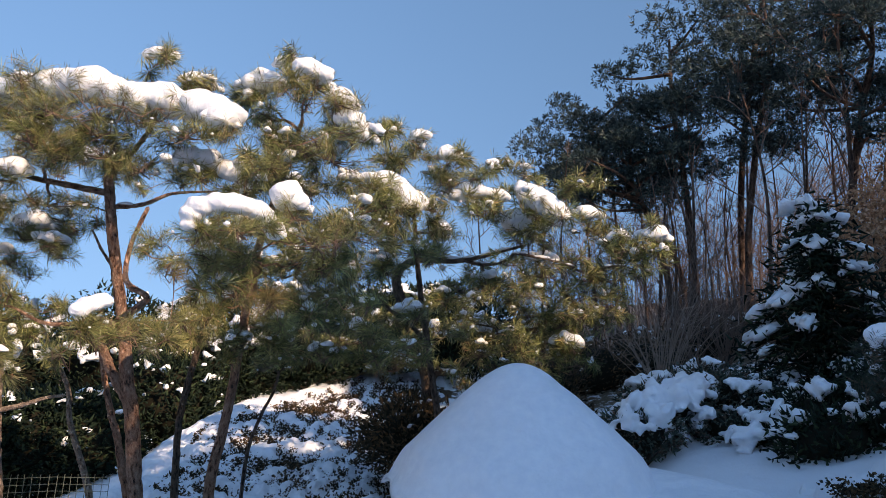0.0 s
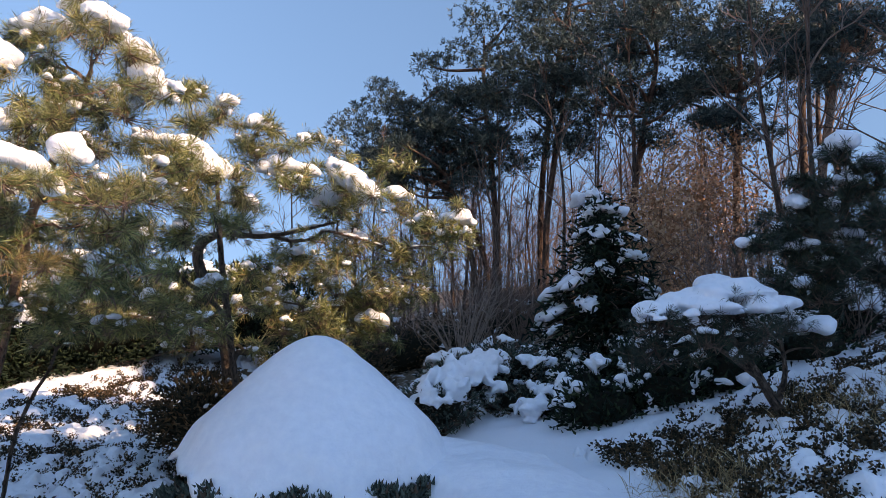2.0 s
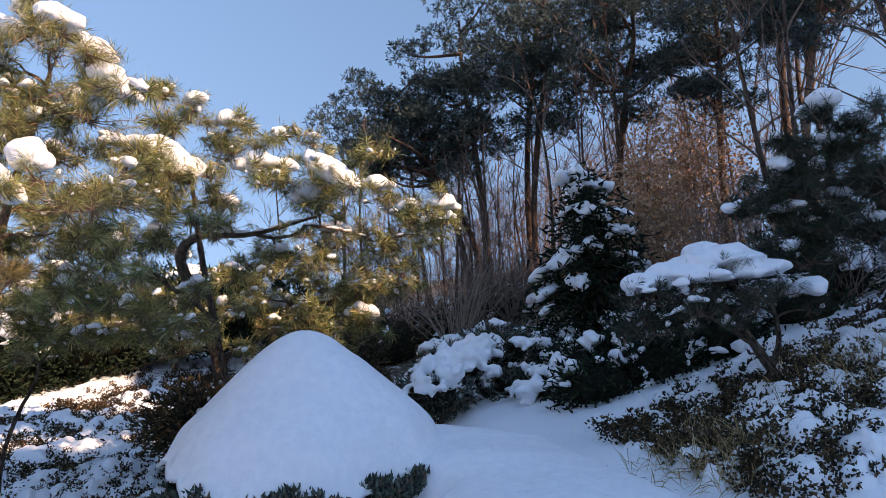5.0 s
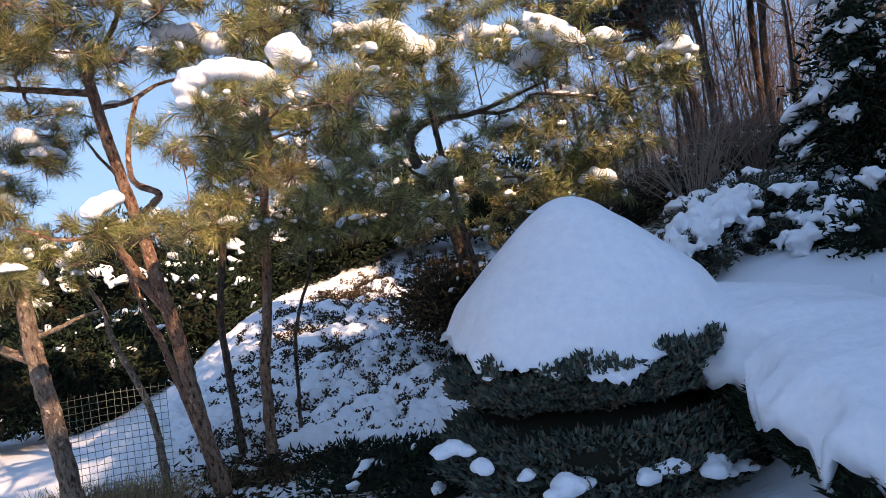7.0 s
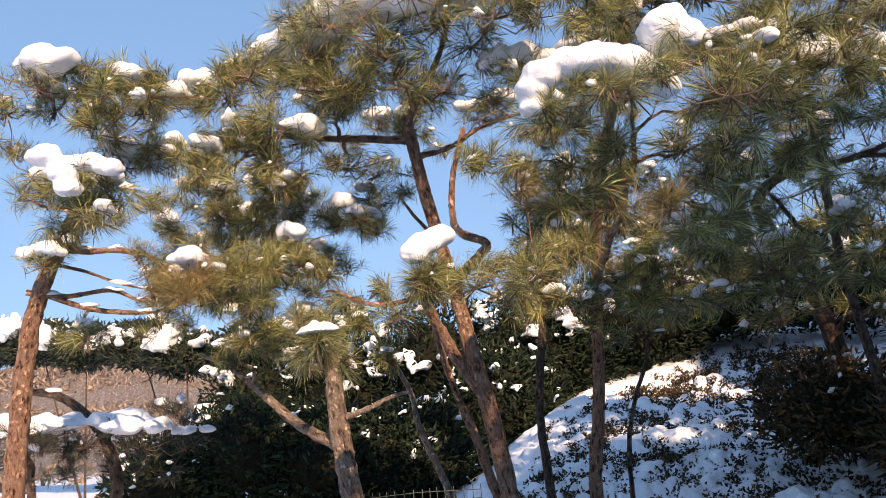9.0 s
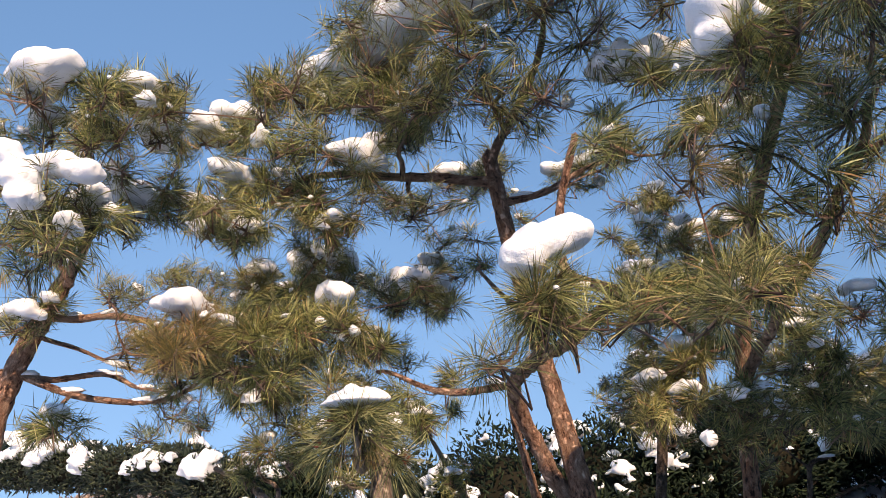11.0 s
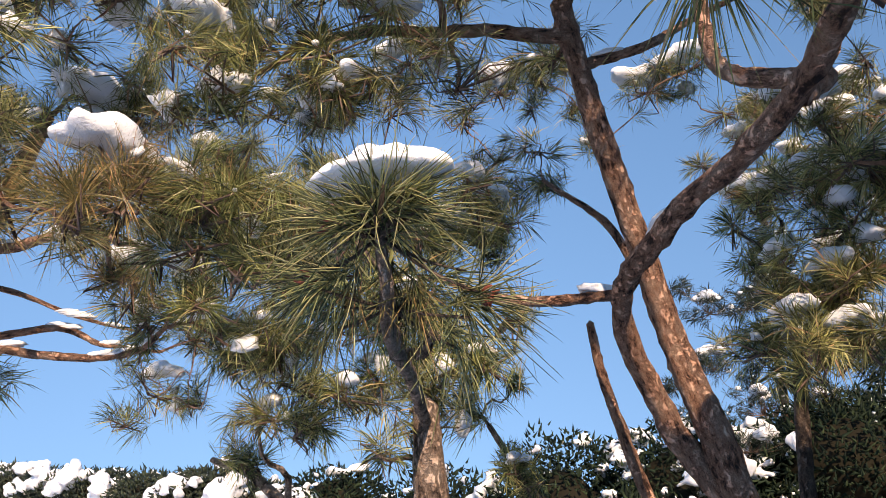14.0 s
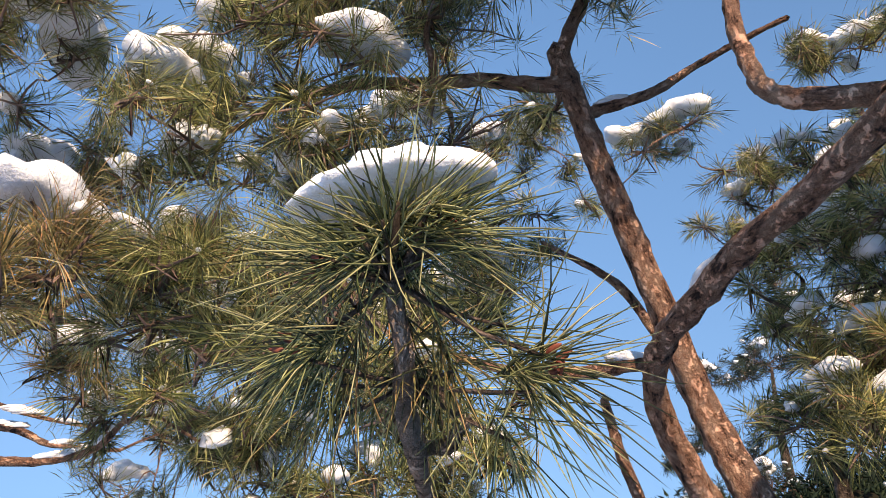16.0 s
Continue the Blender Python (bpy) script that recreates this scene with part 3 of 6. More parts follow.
PADS_B_FRONT = [
    (-1.25, 4.37, 2.62, 0.19, 0), (-1.39, 4.34, 2.54, 0.13, 0), (-1.08, 4.47, 2.65, 0.17, 0),
    (-0.86, 4.4, 2.7, 0.17, 0), (-0.73, 4.48, 2.57, 0.24, 0), (-1.02, 4.66, 2.21, 0.15, 0),
    (-1.26, 4.75, 2.29, 0.2, 0), (-0.8, 5.05, 2.27, 0.24, 0), (-0.57, 5.15, 2.77, 0.24, 0.07),
    (-0.53, 5.11, 2.92, 0.18, 0.07), (-0.84, 5.21, 2.49, 0.24, 0), (-1.51, 4.59, 2.09, 0.11, 0),
    (-1.17, 4.61, 2.48, 0.18, 0),
]
PADS_C = [
    (-0.31, 5.77, 3.15, 0.24, 0), (-0.55, 5.66, 3.23, 0.24, 0.09), (-0.06, 5.96, 3.2, 0.2, 0),
    (-0.37, 5.83, 2.89, 0.27, 0), (-0.69, 5.76, 3.28, 0.2, 0.09), (-0.17, 6.15, 3.79, 0.17, 0.1),
    (-0.44, 6.41, 4.05, 0.11, 0), (0.09, 6.46, 3.75, 0.17, 0.12), (-0.42, 5.98, 2.66, 0.2, 0.09),
    (-0.52, 5.89, 2.13, 0.15, 0), (0.14, 6.59, 3.61, 0.24, 0), (-0.37, 6.27, 3.73, 0.18, 0),
    (-0.67, 5.8, 2.6, 0.22, 0),
]
PADS_D1 = [
    (0.41, 7.4, 3.62, 0.28, 0.2), (0.64, 7.4, 3.6, 0.24, 0.13), (0.57, 7.23, 3.94, 0.18, 0.07),
    (1.03, 7.47, 3.69, 0.33, 0), (1.23, 7.41, 3.49, 0.26, 0), (1.41, 7.53, 3.87, 0.16, 0),
    (1.6, 7.51, 3.47, 0.28, 0.13), (1.96, 7.55, 3.24, 0.28, 0.13), (2.32, 7.54, 3.28, 0.2, 0.15),
    (2.17, 7.58, 3.1, 0.28, 0.1), (0.9, 7.84, 3.41, 0.32, 0.24), (0.95, 7.51, 4.01, 0.18, 0.06),
]
PADS_D2 = [
    (1.19, 7.91, 3.05, 0.38, 0.12), (1.76, 7.7, 3.02, 0.36, 0), (0.08, 8.27, 3.39, 0.38, 0.2),
    (0.49, 8.63, 3.13, 0.38, 0), (0.9, 8.67, 2.88, 0.42, 0), (1.52, 8.41, 2.62, 0.38, 0),
    (1.23, 8.67, 2.38, 0.38, 0.1), (0.45, 8.89, 2.38, 0.38, 0.18), (-0.31, 9.06, 2.59, 0.38, 0.18),
    (-0.85, 8.88, 2.56, 0.38, 0.14), (-1.07, 8.53, 2.29, 0.36, 0), (-1.22, 7.79, 2.4, 0.33, 0),
    (-1.51, 7.54, 2.17, 0.28, 0), (0.82, 9.15, 2.07, 0.38, 0), (-0.45, 9.38, 2.06, 0.38, 0.1),
    (1.96, 8.07, 2.72, 0.28, 0), (1.49, 8.28, 2.24, 0.16, 0.16),
]
PADS_L1 = [
    (-3.66, 4.18, 2.73, 0.2, 0), (-3.56, 4.26, 2.69, 0.16, 0.08), (-4.12, 4.29, 3.44, 0.2, 0.16),
    (-3.77, 4.48, 3.23, 0.2, 0), (-3.75, 4.51, 3.41, 0.12, 0.12), (-3.83, 4.74, 3.38, 0.14, 0.13),
    (-3.67, 4.64, 3.49, 0.11, 0), (-3.94, 4.45, 3.56, 0.11, 0), (-3.84, 5.03, 3.53, 0.14, 0.11),
    (-3.73, 5.16, 3.64, 0.15, 0.11), (-4.24, 4.49, 3.42, 0.17, 0.1), (-4.24, 4.99, 3.22, 0.18, 0.12),
    (-4.16, 5.13, 3.26, 0.14, 0.1), (-4.43, 4.71, 3.06, 0.18, 0.1), (-4.37, 4.54, 2.98, 0.18, 0.09),
]
PADS_L2 = [
    (-3.24, 4.43, 2.26, 0.14, 0.1), (-3.18, 4.54, 2.24, 0.1, 0.05), (-3.32, 4.42, 2.21, 0.13, 0),
    (-3.16, 4.63, 2.22, 0.16, 0), (-3.11, 4.72, 2.33, 0.15, 0), (-3.81, 4.94, 2.38, 0.1, 0.08),
    (-4.05, 5.2, 2.36, 0.1, 0.07), (-3.06, 4.88, 2.33, 0.16, 0), (-3.25, 5.28, 2.57, 0.11, 0.11),
    (-2.91, 4.97, 2.32, 0.1, 0),
]
PADS_L3 = [
    (-4.39, 4.84, 2.14, 0.13, 0.07), (-4.52, 4.67, 2.57, 0.16, 0.1),
]
PADS_M = [
    (-4.14, 6.5, 3.37, 0.26, 0.18), (-3.51, 6.39, 3.01, 0.2, 0.15), (-3.33, 6.46, 2.99, 0.18, 0.12),
    (-4.44, 6.43, 3.15, 0.24, 0.14), (-5.12, 6.27, 3.2, 0.18, 0.14), (-3.82, 6.54, 2.8, 0.2, 0.1),
    (-4.58, 6.25, 3.21, 0.18, 0.1),
]
PADS_G = [
    (-3.2, 13.26, 4.79, 0.41, 0.14), (-2.47, 13.89, 5.06, 0.46, 0.16), (-1.71, 14.26, 5.14, 0.46, 0.14),
    (-3.31, 13.27, 4.05, 0.41, 0.14), (-2.61, 13.76, 4.17, 0.49, 0.16), (-1.91, 14.15, 4.2, 0.46, 0.12),
    (-3.59, 13.17, 3.31, 0.41, 0.16), (-2.9, 13.65, 3.47, 0.49, 0.16), (-2.24, 14.19, 3.46, 0.46, 0.12),
    (-3.92, 13.03, 2.61, 0.46, 0.16), (-3.22, 13.42, 2.62, 0.46, 0.16), (-2.51, 14.22, 2.54, 0.46, 0.14),
    (-5.67, 13.03, 2.76, 0.41, 0.12), (-1.19, 14.92, 4.48, 0.46, 0.12), (-1.38, 15.05, 3.47, 0.46, 0.12),
]
PADS_N = [
    (-3.89, 5.57, 3.45, 0.2, 0.06), (-4.11, 5.76, 3.04, 0.22, 0.08), (-3.67, 5.95, 2.91, 0.2, 0.1), (-3.63, 5.27, 2.56, 0.2, 0), (-3.36, 5.53, 2.5, 0.18, 0),
    (-3.71, 5.48, 2.29, 0.18, 0), (-3.8, 5.15, 2.39, 0.2, 0.08), (-3.21, 6.33, 3.11, 0.16, 0.08),
]
PADS_S = [
    (-4.0, 5.6, 2.32, 0.12, 0.05), (-3.78, 5.6, 2.19, 0.12, 0), (-3.6, 5.6, 2.29, 0.1, 0.05),
    (-3.49, 5.6, 2.07, 0.12, 0.05), (-4.1, 5.6, 2.48, 0.1, 0), (-3.11, 5.6, 2.05, 0.11, 0.05),
    (-2.97, 5.6, 2.07, 0.1, 0.05), (-3.18, 5.6, 1.93, 0.12, 0), (-3.82, 5.6, 2.06, 0.12, 0.05),
    (-3.63, 5.6, 1.98, 0.12, 0),
]
PADS_T = [
    (-1.91, 6.4, 2.76, 0.2, 0.08), (-1.83, 6.4, 2.56, 0.2, 0.08), (-1.79, 6.4, 2.96, 0.2, 0.08),
    (-1.71, 6.4, 2.76, 0.18, 0), (-1.93, 6.4, 2.35, 0.2, 0.07), (-2.09, 6.4, 2.21, 0.18, 0.07),
    (-2.09, 6.4, 2.47, 0.12, 0.06), (-1.93, 6.4, 2.13, 0.2, 0.06),
]
PADS_D3 = [
    (0.11, 8.3, 2.76, 0.26, 0.08), (0.6, 8.3, 2.92, 0.3, 0.1), (1.08, 8.3, 2.63, 0.3, 0.08),
    (1.45, 8.3, 2.53, 0.28, 0.06), (1.84, 8.3, 2.5, 0.24, 0.06), (0.92, 8.3, 2.26, 0.3, 0.08),
    (0.54, 8.3, 2.17, 0.28, 0.07), (1.42, 8.3, 2.22, 0.28, 0.09), (0.33, 8.3, 2.5, 0.26, 0.05),
    (1.23, 8.3, 2.94, 0.26, 0), (1.88, 8.3, 2.89, 0.22, 0), (-0.11, 8.3, 2.29, 0.25, 0.06),
]
PADS_B3 = [
    (-1.1, 6.4, 2.46, 0.24, 0.06), (-0.86, 6.4, 2.26, 0.22, 0), (-1.38, 6.4, 2.35, 0.2, 0.05),
    (-0.57, 6.4, 2.15, 0.22, 0.07), (-0.36, 6.4, 2.08, 0.2, 0), (-0.91, 6.4, 2.0, 0.2, 0.05),
    (-1.32, 6.4, 2.04, 0.2, 0), (-0.16, 6.4, 2.34, 0.2, 0.07), (-0.68, 6.4, 2.47, 0.16, 0),
    (-1.67, 6.4, 2.07, 0.2, 0.08),
]
PADS_N3 = [
    (-4.59, 5.9, 2.63, 0.2, 0.08), (-4.11, 5.9, 2.58, 0.2, 0.05), (-3.65, 5.9, 2.49, 0.18, 0),
    (-4.3, 5.9, 2.96, 0.2, 0.08), (-4.81, 5.9, 2.42, 0.2, 0.08), (-3.58, 5.9, 3.01, 0.2, 0.12),
    (-4.14, 5.9, 3.09, 0.2, 0.1), (-4.39, 5.9, 3.5, 0.18, 0), (-4.67, 5.9, 3.7, 0.18, 0.1),
    (-3.24, 5.9, 2.24, 0.16, 0), (-3.55, 5.9, 2.22, 0.18, 0.05), (-3.07, 5.9, 2.77, 0.16, 0.1),
    (-3.85, 5.9, 2.73, 0.18, 0.06), (-4.87, 5.9, 3.3, 0.2, 0), (-3.35, 5.9, 3.72, 0.2, 0.12),
]
PADS_R3 = [
    (4.41, 4.9, 2.6, 0.24, 0.1), (4.12, 4.9, 2.39, 0.2, 0), (4.72, 4.9, 2.94, 0.26, 0.1),
    (4.52, 4.9, 2.28, 0.26, 0), (4.4, 4.9, 2.82, 0.18, 0), (3.92, 4.9, 2.62, 0.14, 0.1),
    (4.09, 4.9, 2.74, 0.12, 0), (4.72, 4.9, 2.58, 0.3, 0),
]

# the main pine: leaning reddish trunk, forked low, a thick limb towards the path
pine("snow-laden garden pine with a forked reddish trunk", [(-2.25, 6.38, 0.0), (-2.30, 6.27, 0.6), (-2.36, 6.12, 1.36), (-2.39, 5.97, 1.75), (-2.46, 6.0, 2.1), (-2.48, 5.82, 2.5), (-2.5, 5.66, 2.9), (-2.5, 5.52, 3.25)],
     [0.085, 0.072, 0.068, 0.064, 0.055, 0.05, 0.048, 0.042],
     [([(-2.38, 6.04, 1.55), (-2.50, 5.88, 1.86), (-2.515, 5.57, 2.11), (-2.23, 5.1, 2.1), (-1.99, 4.7, 2.04), (-1.86, 4.3, 1.95)], 0.05, 0.018),
      ([(-2.5, 5.5, 2.13), (-2.7, 5.3, 2.12), (-2.95, 5.2, 2.2)], 0.022, 0.009),
      ([(-2.5, 5.55, 3.12), (-2.85, 5.3, 3.13), (-3.23, 5.15, 3.18), (-3.4, 5.0, 3.0)], 0.032, 0.01),
      ([(-2.47, 5.62, 3.03), (-2.27, 5.7, 3.08), (-2.1, 5.8, 3.2), (-1.82, 5.8, 3.22)], 0.024, 0.01),
      ([(-2.46, 6.0, 2.2), (-2.6, 6.0, 2.6), (-2.85, 6.1, 2.95)], 0.024, 0.01),
      ([(-2.5, 5.52, 3.2), (-2.2, 5.4, 3.55), (-2.0, 5.1, 3.75)], 0.03, 0.012),
      ([(-1.97, 4.72, 2.06), (-1.9, 4.97, 2.24), (-2.03, 5.0, 2.32), (-2.07, 5.0, 2.42), (-2.06, 5.0, 2.6), (-1.95, 4.95, 2.85)], 0.028, 0.016),
      ([(-2.33, 6.3, 0.5), (-2.56, 6.4, 1.18), (-2.65, 6.4, 1.44), (-2.75, 6.4, 1.8), (-2.83, 6.4, 2.16), (-2.84, 6.4, 2.4)], 0.042, 0.02)],
     PADS_A_TOP + PADS_A_LEFT + PADS_A_BACK + PADS_A_FRONT, 11, dry=[(-1.57, 4.49, 2.35)], width=0.0030, limb_snow=0.04)
# slender pine beside it, with the sprays that carry the big caps
pine("slim garden pine with snow-capped sprays", [(-1.98, 6.92, 0.2), (-1.90, 6.8, 1.0), (-1.79, 6.7, 1.5), (-1.69, 6.6, 2.2), (-1.5, 6.1, 2.75), (-1.2, 5.5, 3.2), (-1.0, 5.2, 3.6)],
     [0.06, 0.054, 0.05, 0.046, 0.04, 0.03, 0.018],
     [([(-1.69, 6.6, 2.2), (-1.45, 5.8, 2.3), (-1.2, 5.0, 2.4), (-1.1, 4.6, 2.5)], 0.034, 0.012)],
     PADS_B_TOP + PADS_B_FRONT + PADS_B3 + PADS_T, 12, crumbs=0.4, dry=[(-1.02, 4.66, 2.21)])
RIDGE = "long lumpy ridge of snow along a pine bough"
snow_ridge([(-3.2, 5.18, 3.74), (-2.9, 5.08, 3.71), (-2.65, 4.97, 3.72), (-2.32, 4.88, 3.66), (-2.11, 4.84, 3.58)], 0.13, 901, RIDGE)
snow_ridge([(-2.05, 4.84, 3.58), (-1.93, 4.88, 3.6), (-1.74, 4.9, 3.55), (-1.55, 4.84, 3.53), (-1.42, 4.81, 3.44)], 0.12, 902, RIDGE)
snow_ridge([(-1.44, 4.3, 2.58), (-1.4, 4.27, 2.67), (-1.27, 4.27, 2.71), (-1.15, 4.3, 2.7), (-1.02, 4.36, 2.68)], 0.068, 903, RIDGE)
snow_ridge([(-1.0, 4.36, 2.64), (-0.96, 4.37, 2.56)], 0.055, 904, "lump of snow drooping from a bough")
snow_ridge([(-0.93, 4.41, 2.8), (-0.84, 4.43, 2.77)], 0.085, 905, "plump heap of snow on pine needles")
snow_ridge([(-0.45, 5.96, 3.38), (-0.31, 5.97, 3.3), (-0.22, 5.97, 3.19)], 0.115, 906, RIDGE)
snow_ridge([(-0.17, 6.17, 3.3), (-0.06, 6.27, 3.28)], 0.075, 907, "plump heap of snow on pine needles")
snow_ridge([(-1.85, 5.26, 3.32), (-1.67, 5.26, 3.3), (-1.5, 5.27, 3.22)], 0.085, 908, RIDGE)
snow_ridge([(-1.92, 4.13, 2.05), (-1.89, 4.14, 2.085), (-1.85, 4.17, 2.11), (-1.825, 4.19, 2.12)], 0.047, 909, "tall leaning clump of snow on a bough end")
snow_ridge([(-3.69, 3.95, 2.8), (-3.6, 3.99, 2.76), (-3.55, 4.0, 2.63)], 0.058, 910, "snow sagging down from a pine bough")
snow_ridge([(-3.59, 4.0, 2.76), (-3.47, 4.05, 2.75), (-3.39, 4.09, 2.72)], 0.05, 911, "flat tongue of snow on pine needles")
snow_ridge([(-0.95, 4.92, 3.87), (-0.83, 4.92, 3.83)], 0.085, 912, "plump heap of snow on pine needles")
snow_ridge([(-0.71, 4.95, 3.7), (-0.63, 4.97, 3.62)], 0.08, 913, "plump heap of snow on pine needles")
snow_ridge([(-0.63, 4.89, 3.51), (-0.53, 4.91, 3.4)], 0.08, 914, "plump heap of snow on pine needles")
snow_ridge([(0.91, 7.45, 3.78), (1.11, 7.38, 3.64), (1.26, 7.4, 3.52)], 0.13, 915, RIDGE)
# thin grey pine between them
pine("thin grey pine stem with sparse twigs", [(-2.27, 7.05, 0.2), (-2.3, 7.0, 0.9), (-2.3, 7.0, 1.45), (-2.16, 7.0, 2.17), (-2.02, 6.8, 2.46)], [0.045, 0.04, 0.036, 0.035, 0.03],
     [([(-2.02, 6.8, 2.46), (-2.12, 6.75, 2.6), (-2.04, 6.7, 2.75)], 0.022, 0.01), ([(-2.02, 6.8, 2.44), (-1.9, 6.72, 2.58), (-1.74, 6.7, 2.66)], 0.024, 0.012)],
     [(-2.1, 6.6, 2.85, 0.14, 0.05), (-1.65, 6.6, 2.75, 0.16, 0), (-2.3, 6.7, 2.3, 0.1, 0), (-1.65, 7.5, 3.45, 0.16, 0.09), (-1.45, 7.4, 3.2, 0.18, 0.08),
      (-2.15, 6.8, 2.98, 0.14, 0.08), (-1.9, 7.2, 3.3, 0.15, 0.07), (-1.6, 7.3, 2.9, 0.18, 0.08), (-1.85, 7.1, 2.72, 0.16, 0.07), (-1.35, 7.3, 2.65, 0.18, 0.08), (-2.0, 7.3, 3.7, 0.14, 0.08), (-1.5, 7.6, 3.85, 0.16, 0.1),
      (-1.57, 7.03, 4.05, 0.16, 0.09), (-1.36, 7.05, 4.0, 0.16, 0.1), (-2.1, 7.42, 3.62, 0.14, 0.08), (-1.77, 7.58, 3.3, 0.16, 0.07), (-2.09, 7.71, 3.05, 0.16, 0.07)], 13, bark=BARK_GREY)
pine("dead grey sapling stem with a broken tip", [(-1.8, 7.35, 0.3), (-1.72, 7.3, 1.15), (-1.53, 7.3, 1.66), (-1.47, 7.3, 1.87), (-1.37, 7.3, 1.9)], [0.022, 0.02, 0.017, 0.016, 0.01],
     [([(-1.48, 7.3, 1.85), (-1.53, 7.28, 1.93), (-1.6, 7.25, 1.97)], 0.01, 0.005)], [], 25, bark=BARK_GREY)
# pine with the broad cap, its trunk hidden in the shade behind the mound
pine("garden pine with a broad cap of snow", [(0.15, 8.4, 0.4), (0.1, 8.2, 1.3), (-0.05, 7.6, 2.2), (-0.15, 6.9, 2.8), (-0.2, 6.4, 3.3)], [0.05, 0.045, 0.04, 0.03, 0.02],
     [([(-0.05, 7.6, 2.2), (-0.35, 6.8, 2.4), (-0.55, 6.1, 2.5)], 0.03, 0.012)], PADS_C, 14, bark=BARK_GREY, fill=3)
# wide twisted pine farther back
pine("wide twisted pine with snow on its sprays", [(0.0, 9.45, 0.6), (-0.02, 9.36, 1.7), (-0.2, 9.2, 2.3), (-0.38, 9.1, 2.75), (-0.46, 8.95, 3.1), (-0.22, 8.71, 3.26), (0.34, 8.31, 3.2), (1.0, 7.9, 3.3)],
     [0.11, 0.10, 0.09, 0.08, 0.07, 0.055, 0.034, 0.016],
     [([(-0.02, 9.36, 1.8), (0.4, 9.0, 2.1), (1.0, 8.6, 2.4), (1.6, 8.2, 2.7)], 0.05, 0.02), ([(-0.2, 9.2, 2.3), (-0.8, 8.9, 2.3), (-1.3, 8.0, 2.2)], 0.04, 0.015),
      ([(0.34, 8.31, 3.2), (1.2, 7.8, 3.1), (2.1, 7.6, 3.0)], 0.026, 0.008)],
     PADS_D1 + PADS_D2 + PADS_D3, 15, bark=BARK_GREY, count=34, width=0.0056, length=0.13, dense=150, fill=2, limb_snow=0.6, crumbs=0.42, crook=0.06)
# pine at the far left with heavy sprays over the path
pine("old garden pine with spreading snow-laden branches", [(-5.2, 5.0, 0.0), (-5.1, 4.95, 1.2), (-5.0, 4.92, 2.0), (-4.85, 4.9, 2.45), (-4.6, 4.9, 2.85), (-4.4, 4.9, 3.2)], [0.085, 0.075, 0.066, 0.06, 0.05, 0.03],
     [([(-4.85, 4.9, 2.45), (-4.5, 5.1, 2.3), (-4.2, 5.25, 2.28), (-3.95, 5.2, 2.3)], 0.024, 0.01), ([(-4.6, 4.9, 2.8), (-4.1, 4.6, 2.7), (-3.7, 4.3, 2.62)], 0.03, 0.012),
      ([(-4.7, 4.9, 2.7), (-4.0, 4.9, 2.55), (-3.4, 4.6, 2.2)], 0.026, 0.01),
      ([(-5.0, 4.93, 2.48), (-4.83, 5.09, 2.45), (-4.58, 5.24, 2.46), (-4.45, 5.34, 2.39), (-4.28, 5.46, 2.36)], 0.024, 0.008),
      ([(-4.85, 4.95, 2.66), (-4.68, 5.1, 2.59), (-4.47, 5.28, 2.48), (-4.41, 5.45, 2.47)], 0.016, 0.005)],
     PADS_L1 + PADS_L2 + PADS_L3 + PADS_M + PADS_N + PADS_N3, 16, width=0.003, dry=[(-3.32, 4.42, 2.21), (-3.81, 4.94, 2.38)])
# leaning pale stem
pine("thin pale leaning pine stem", [(-2.82, 6.68, 0.0), (-2.86, 6.72, 0.3), (-2.95, 6.8, 0.8), (-3.22, 6.9, 1.37), (-3.33, 7.0, 1.68), (-3.63, 7.0, 2.22)], [0.045, 0.04, 0.036, 0.03, 0.026, 0.018], [],
     [(-3.7, 6.9, 2.35, 0.16, 0), (-3.4, 6.8, 1.95, 0.1, 0.05)], 18, bark=BARK_TAN)
# the near pine whose snow-topped spray the walk ends at
NEAR_PINE = pine("stout pine with a lopped trunk and low spray", [(-3.02, 5.68, 0.0), (-3.1, 5.64, 0.9), (-3.17, 5.6, 1.5), (-3.15, 5.55, 1.95)], [0.09, 0.078, 0.072, 0.05],
     [([(-3.17, 5.62, 1.33), (-3.66, 5.75, 1.57), (-4.26, 6.0, 1.94), (-4.63, 6.1, 2.08)], 0.045, 0.016),
      ([(-3.1, 5.6, 1.5), (-2.85, 5.58, 1.57), (-2.64, 5.55, 1.61)], 0.024, 0.012),
      ([(-3.15, 5.55, 1.9), (-2.85, 5.0, 1.82), (-2.58, 4.5, 1.72), (-2.5, 4.36, 1.74), (-2.47, 4.3, 1.79)], 0.022, 0.008),
      ([(-2.62, 4.58, 1.74), (-2.56, 4.52, 1.745), (-2.51, 4.5, 1.73)], 0.012, 0.009)],
     [(-4.2, 5.9, 2.0, 0.12, 0)] + [(-2.75, 4.75, 1.9, 0.12, 0), (-2.62, 4.45, 1.93, 0.1, 0)] + PADS_S, 19, fill=1, width=0.003, limb_snow=0.0, bark=BARK_TAN)


